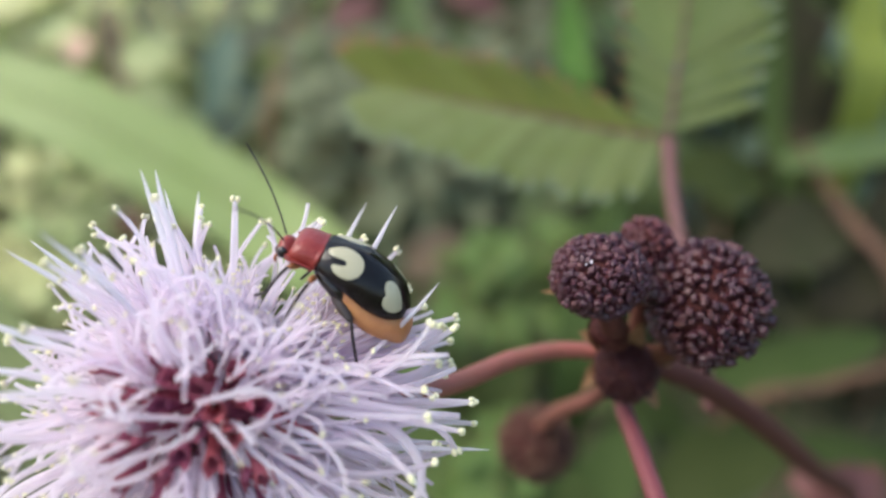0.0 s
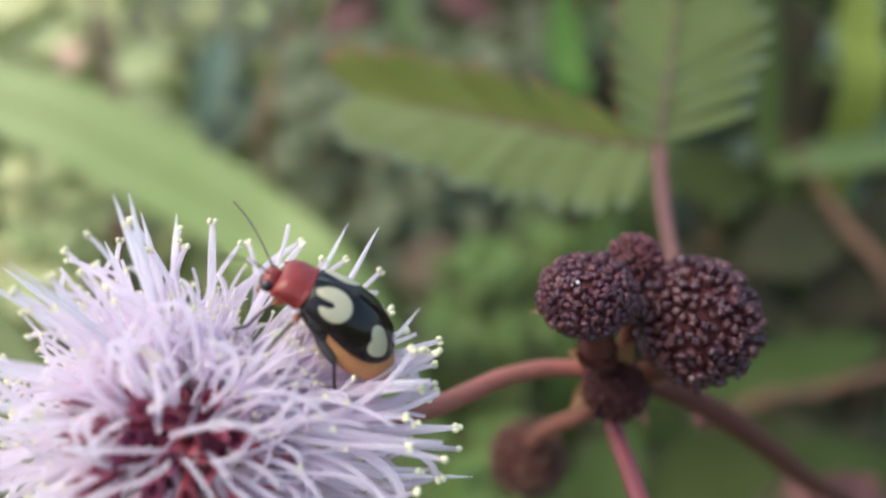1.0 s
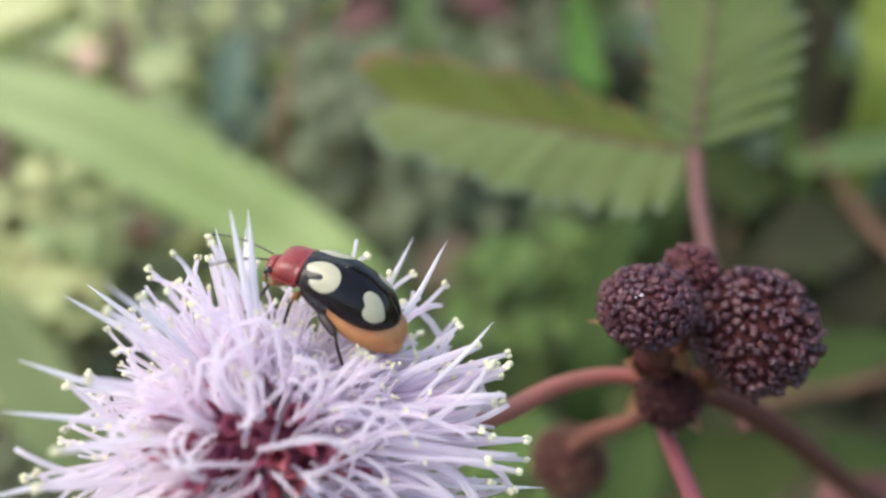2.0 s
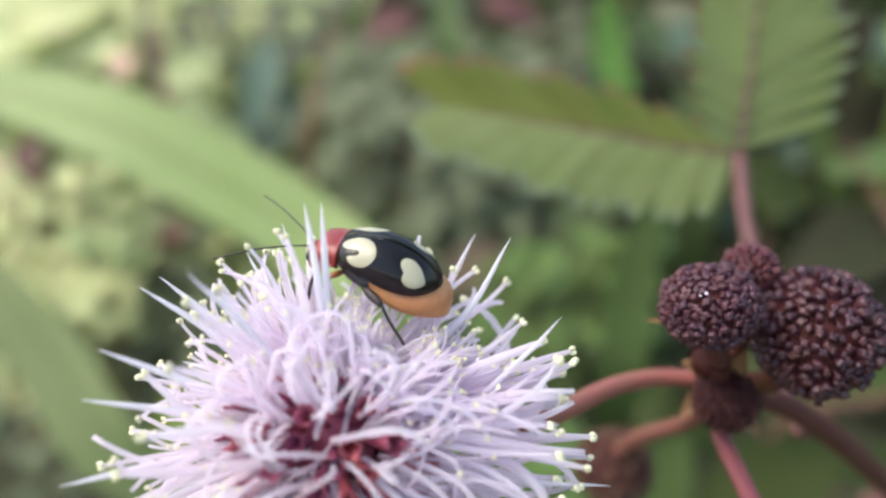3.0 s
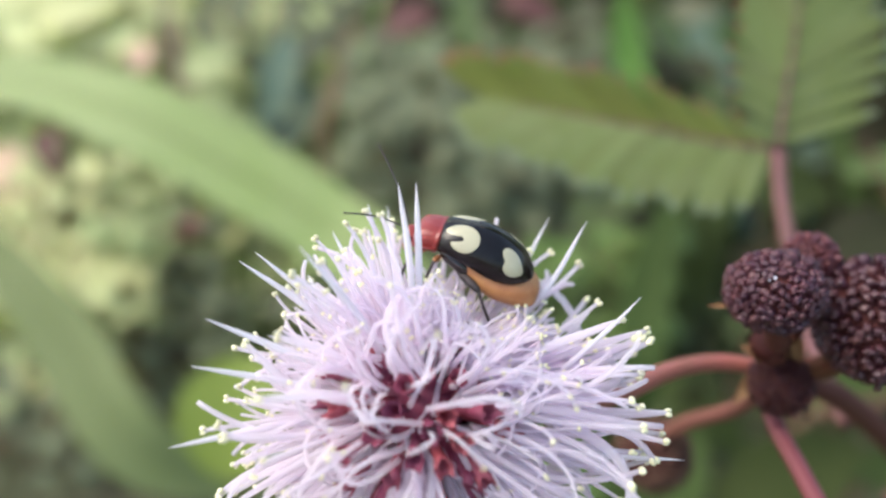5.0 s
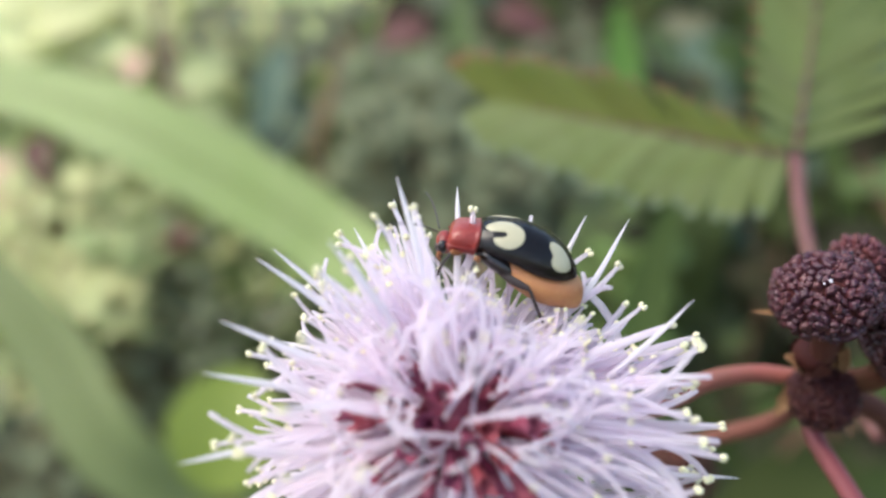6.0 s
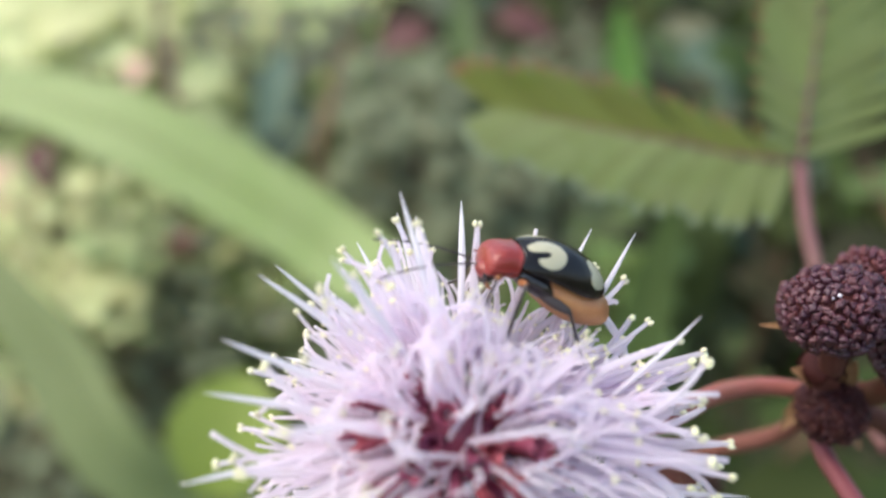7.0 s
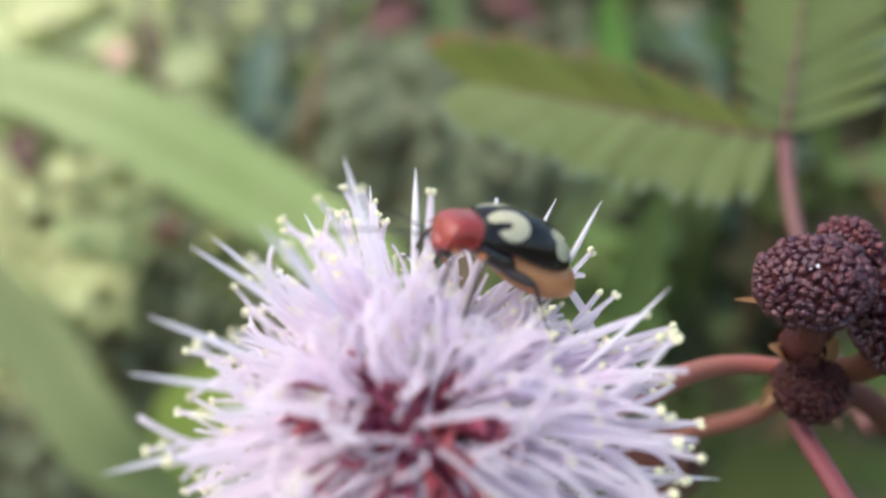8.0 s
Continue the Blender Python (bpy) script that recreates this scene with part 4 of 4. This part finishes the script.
def patch(side, u0, v0, outline):
    """A coloured patch that lies on the wing case; outline gives its radius in mm by angle (0 = towards the head)."""
    bm = bmesh.new()
    centre = bm.verts.new(wing_point(u0, v0, side, 0.012))
    prev = None
    n = 112
    for k in range(1, 8):
        cur = []
        for j in range(n):
            a = 2 * math.pi * j / n
            r = outline(a) * k / 7
            u, v = u0 - r * math.cos(a) / 3.98, v0 + r * math.sin(a) / 2.05
            cur.append(bm.verts.new(wing_point(max(0.004, u), min(1, max(0.02, v)), side, 0.014 if k < 7 else 0.002)))
        for j in range(n):
            i = (j + 1) % n
            f = (centre, cur[j], cur[i]) if prev is None else (prev[j], cur[j], cur[i], prev[i])
            bm.faces.new(f)
        prev = cur
    bmesh.ops.recalc_face_normals(bm, faces=bm.faces)
    return bm


def horseshoe(side, u0, v0):
    """The cream front mark: a broad ring on the wing case, open towards the head."""
    bm = bmesh.new()
    n, rows = 60, []
    for j in range(n + 1):
        a = radians(50 + (354 - 50) * j / n)
        ends = min(1.0, j / 14 if j < n / 2 else (n - j) / 7)
        fat = 0.285 * math.sqrt(max(0.02, 1 - (1 - ends) ** 2)) * float(np.interp(j / n, (0, 0.35, 0.6, 1), (0.80, 0.95, 1.12, 0.98)))
        row = []
        for k in range(7):
            w = k / 3 - 1
            r = 0.40 + fat * w
            u, v = u0 - 1.08 * r * math.cos(a) / 3.98, v0 + 1.08 * r * math.sin(a) / 2.05
            row.append(bm.verts.new(wing_point(max(0.004, u), min(1, max(0.02, v)), side, 0.014 if 0 < k < 6 and 0 < j < n else 0.002)))
        rows.append(row)
    for p, q in zip(rows, rows[1:]):
        for k in range(6):
            bm.faces.new((p[k], p[k + 1], q[k + 1], q[k]))
    bmesh.ops.recalc_face_normals(bm, faces=bm.faces)
    return bm


def loft(sections, sides=20, square=1.0):
    """A closed body through rounded sections (x, centre z, half width, half height); square under 1 makes them boxier."""
    def soft(c):
        return math.copysign(abs(c) ** square, c)
    bm = bmesh.new()
    rings = []
    for x, z, w, h in sections:
        rings.append([bm.verts.new(mm(x, w * soft(math.cos(a)), z + h * soft(math.sin(a)))) for a in (2 * math.pi * k / sides for k in range(sides))])
    for a, b in zip(rings, rings[1:]):
        for k in range(sides):
            bm.faces.new((a[k], a[(k + 1) % sides], b[(k + 1) % sides], b[k]))
    bm.faces.new(rings[0][::-1])
    bm.faces.new(rings[-1])
    bmesh.ops.recalc_face_normals(bm, faces=bm.faces)
    return bm


def smooth_sections(rows, n=18):
    t = np.linspace(0, 1, len(rows))
    out = []
    for i in range(n + 1):
        s = i / n
        out.append(tuple(float(np.mean([np.interp(min(1, max(0, s + d)), t, [r[c] for r in rows]) for d in (-0.03, 0, 0.03)])) for c in range(4)))
    return out


def build_beetle():
    root = empty("beetle", STAND, "small red and black beetle with cream spots, standing on the flower", "beetle")
    for side, word in ((1, "left"), (-1, "right")):
        bm = bmesh.new()
        nu, nv = 40, 16
        grid = [[bm.verts.new(wing_point(i / nu, j / nv, side)) for j in range(nv + 1)] for i in range(nu + 1)]
        for i in range(nu):
            for j in range(nv):
                f = (grid[i][j], grid[i + 1][j], grid[i + 1][j + 1], grid[i][j + 1])
                bm.faces.new(f if side < 0 else f[::-1])
        bmesh.ops.solidify(bm, geom=list(bm.faces), thickness=0.04 * MM)
        wing = part("wing_case", bm, M_BLACK, root, "glossy black wing case")

        def rear_spot(a):
            return 0.56 + 0.10 * math.cos(2 * (a - 2.0)) - 0.19 * max(0.0, math.cos(a - 0.2)) ** 4
        part("cream_spot", horseshoe(side, 0.205, 0.47), M_CREAM, wing, "cream horseshoe-shaped spot")
        part("cream_spot", patch(side, 0.745, 0.50, rear_spot), M_CREAM, wing, "cream kidney-shaped spot")

    part("abdomen", loft(smooth_sections([(1.3, 0.2, 0.4, 0.3), (0.9, 0.12, 0.75, 0.45), (0.3, 0.0, 1.0, 0.65), (-0.3, -0.15, 1.2, 0.76), (-1.0, -0.34, 1.28, 0.80), (-1.6, -0.38, 1.22, 0.80),
                                           (-2.1, -0.42, 1.08, 0.74), (-2.5, -0.50, 0.86, 0.60), (-2.72, -0.60, 0.62, 0.48), (-2.82, -0.70, 0.3, 0.28)], 30), 28), M_TAN, root, "orange-tan abdomen")
    part("thorax", loft(smooth_sections([(1.7, 0.3, 0.5, 0.25), (1.1, 0.2, 1.02, 0.5), (0.5, 0.05, 1.15, 0.55), (0.1, -0.1, 1.08, 0.5), (-0.3, -0.3, 0.7, 0.3)]), 20), M_BLACK, root, "black underside of the thorax")
    shield = part("pronotum", loft(smooth_sections([(1.52, 0.56, 0.86, 0.50), (1.60, 0.54, 0.95, 0.59), (1.72, 0.52, 0.90, 0.56), (2.05, 0.47, 0.90, 0.56), (2.35, 0.39, 0.88, 0.54), (2.52, 0.32, 0.82, 0.48), (2.60, 0.28, 0.64, 0.38)], 26), 32, 0.72), M_RED, root, "shiny red neck shield")
    for s in (1, -1):
        bm = bmesh.new()
        tube(bm, spline([mm(1.58, 0.93 * s, 0.40), mm(2.0, 0.97 * s, 0.36), mm(2.4, 0.95 * s, 0.30), mm(2.64, 0.80 * s, 0.26)], 12), [0.045 * MM] * 13, 7)
        part("rim", bm, M_RED, shield)
    bm = bmesh.new()
    ball(bm, mm(2.74, 0, 0.06), (0.36 * MM, 0.50 * MM, 0.44 * MM), Euler((0, 0.45, 0)).to_quaternion(), 20, 14)
    head = part("head", bm, M_RED, root, "red head")
    for s in (1, -1):
        bm = bmesh.new()
        ball(bm, mm(2.84, 0.42 * s, 0.06), (0.21 * MM, 0.16 * MM, 0.24 * MM), None, 14, 10)
        part("eye", bm, M_BLACK, head, "black eye")
        bm = bmesh.new()
        tube(bm, spline([mm(2.93, 0.2 * s, -0.12), mm(3.04, 0.26 * s, -0.34), mm(2.95, 0.22 * s, -0.58)], 6), [0.06 * MM] * 6 + [0.03 * MM], 7)
        part("mouth_feeler", bm, M_LEG_TAN, head)
    bm = bmesh.new()
    ball(bm, mm(2.96, 0, -0.12), (0.22 * MM, 0.30 * MM, 0.22 * MM), None, 14, 10)
    part("mouth", bm, M_LEG, head, "dark mouthparts")

    feelers = []
    for s in (1, -1):
        bm = bmesh.new()
        pts = spline([mm(0, 0, 0), mm(0.8, 0, 0.10), mm(1.7, 0, 0.14), mm(2.6, 0, 0.08), mm(3.5, 0, -0.08)], 44)
        rad = [MM * (0.026 + 0.008 * math.sin(math.pi * (i % 4) / 4)) * (1.1 if i < 5 else 1.0) for i in range(45)]
        tube(bm, pts, rad, 7)
        ob = part("antenna", bm, M_LEG, root, "thin dark beaded antenna")
        feelers.append((ob, s))

    legs = []
    joints = {
        "fore": ((1.95, 0.45, 0.0), (2.35, 1.05, 0.05), (2.55, 1.35, -1.15), (2.85, 1.5, -1.45)),
        "middle": ((1.35, 0.70, 0.0), (1.48, 1.42, 0.22), (1.50, 1.62, -1.70), (1.62, 1.72, -2.30)),
        "hind": ((0.5, 0.80, -0.2), (-0.55, 1.42, -0.38), (-1.45, 1.58, -1.60), (-1.95, 1.72, -2.20)),
    }
    for which, (a, b, c, d) in joints.items():
        for s in (1, -1):
            hip = new("leg")
            hip.parent = root
            hip.empty_display_size = 0.001
            o = mm(a[0], a[1] * s, a[2])
            p = [mm(q[0], q[1] * s, q[2]) - o for q in (a, b, c, d)]
            bm = bmesh.new()
            fat = 0.2 if which == "hind" else 0.13
            tube(bm, spline([p[0], p[0].lerp(p[1], 0.5), p[1]], 8), [fat * MM * k for k in (0.6, 0.8, 0.95, 1, 1, 0.95, 0.85, 0.7, 0.5)], 9)
            part("femur", bm, M_LEG_TAN if which != "hind" else M_LEG, hip)
            bm = bmesh.new()
            tube(bm, spline([p[1], p[1].lerp(p[2], 0.5) + mm(0.05, 0.04 * s, 0.05), p[2]], 8), [0.065 * MM] * 9, 7)
            part("tibia", bm, M_LEG, hip)
            bm = bmesh.new()
            tube(bm, spline([p[2], p[2].lerp(p[3], 0.5), p[3]], 6), [MM * k for k in (0.05, 0.07, 0.045, 0.07, 0.045, 0.07, 0.03)], 7)
            part("foot", bm, M_LEG, hip)
            hip.matrix_basis = Matrix.Translation(o)
            legs.append((hip, which, s, o))
    return root, head, feelers, legs


BEETLE, HEAD, FEELERS, LEGS = build_beetle()


def motions():
    rows = [
        (0.0, -3.35, 25.67, -1.31, -36.2, -30.3, -167.2),
        (0.5, -3.33, 25.52, -1.31, -38.4, -30.8, -166.6),
        (1.0, -3.16, 25.27, -1.74, -44.4, -34.3, -158.6),
        (1.2, -3.18, 25.31, -1.81, -46.7, -34.6, -159.2),
        (2.3, -6.30, 26.0, 0.15, -31.0, -22.5, 172.0),
        (2.5, -5.91, 26.02, 0.27, -30.5, -21.9, 170.0),
        (3.0, -6.71, 26.29, 0.43, -35.6, -16.1, 173.2),
        (3.5, -6.49, 25.83, 0.50, -44.4, -26.0, -179.4),
        (4.0, -6.29, 26.25, 0.22, -43.9, -24.0, 179.8),
        (4.5, -6.27, 26.43, 0.23, -40.9, -22.7, 179.5),
        (4.7, -6.30, 26.45, 0.18, -38.7, -21.6, 179.6),
        (5.8, -6.19, 26.68, 0.08, -25.7, -15.1, -176.6),
        (6.0, -6.16, 26.54, 0.02, -25.5, -14.9, -174.1),
        (6.5, -5.49, 26.41, -0.07, -21.1, -13.2, -162.8),
        (7.0, -5.28, 26.19, -0.16, -23.6, -11.6, -155.0),
        (7.5, -5.24, 25.83, -0.16, -24.6, -9.7, -152.0),
        (8.0, -5.21, 25.85, -0.17, -26.0, -9.5, -151.8),
    ]
    walk(BEETLE, [(t, STAND @ pose(x * MM, y * MM, z * MM, a, b, c)) for t, x, y, z, a, b, c in rows])
    # The feelers swing: lift and spread, in degrees, of the left and the right one.
    swings = [(0.0, 33, 54, 35, -16), (0.5, 39, 54, 33, -20), (1.0, 30, 54, -10, -50), (1.2, 28, 48, -8, -46), (2.5, 9, 80, -30, -12), (2.9, -1, 37, 4, -32),
              (3.5, 28, 75, -15, -8), (3.85, 14, 14, 43, -29), (4.0, 39, 75, -6, -36), (4.2, 20, 50, 30, -32), (4.5, 8, 36, 47, -30), (4.7, 24, 42, 46, -26), (5.8, 25, 60, 3, -70), (6.0, 15, 56, 2, -76),
              (6.2, -5, 4, 46, -80), (6.5, -13, 18, -6, -18), (7.0, -18, 8, -6, -14), (7.5, -12, 6, -2, -17), (8.0, -4, 10, 8, -17)]
    for ob, s in FEELERS:
        walk(ob, [(t, pose((2.98 if t < 6.1 else 2.86) * MM, 0.2 * s * MM, (0.36 if t < 6.1 else 0.12) * MM, 0, -(la if s > 0 else ra), lb if s > 0 else rb)) for t, la, lb, ra, rb in swings])
    # Filaments give way under it and rise again behind it.
    for ob, foot, lean in TRODDEN:
        walk(ob, [(t, Matrix.Translation(foot) @ pose(0, 0, 0, a) @ Matrix.Translation(-foot)) for t, a in lean])
    heart = mm(*HEART)
    for ob, tips in PUSHED:
        rest = mm(*tips[2][1]) - heart
        walk(ob, [(t, rest.rotation_difference(mm(*tip) - heart).to_matrix().to_4x4()) for t, tip in tips])
    # It bows its head into the flower to feed.
    neck = mm(2.48, 0, 0.25)
    bows = [(0.0, 8), (4.7, 8), (5.8, 14), (6.2, 24), (6.6, 46), (8.0, 50)]
    walk(HEAD, [(t, Matrix.Translation(neck - mm(0.004 * a, 0, 0)) @ pose(0, 0, 0, 0, a) @ Matrix.Translation(-neck)) for t, a in bows])
    # The legs step while it walks, and stand while it feeds.
    for k, (hip, which, s, o) in enumerate(LEGS):
        phase = (k % 2) * 3.1416 + {"fore": 0.0, "middle": 2.1, "hind": 4.2}[which]
        steps = []
        for i in range(33):
            t = i * 0.25
            go = 1.0 if 1.2 < t < 3.2 or 5.8 < t < 6.8 else 0.25 if t > 6.7 else 0.1
            steps.append((t, Matrix.Translation(o) @ pose(0, 0, 0, 0, 3 * go * math.sin(9 * t + phase + 1), 10 * go * math.sin(9 * t + phase))))
        walk(hip, steps)


motions()
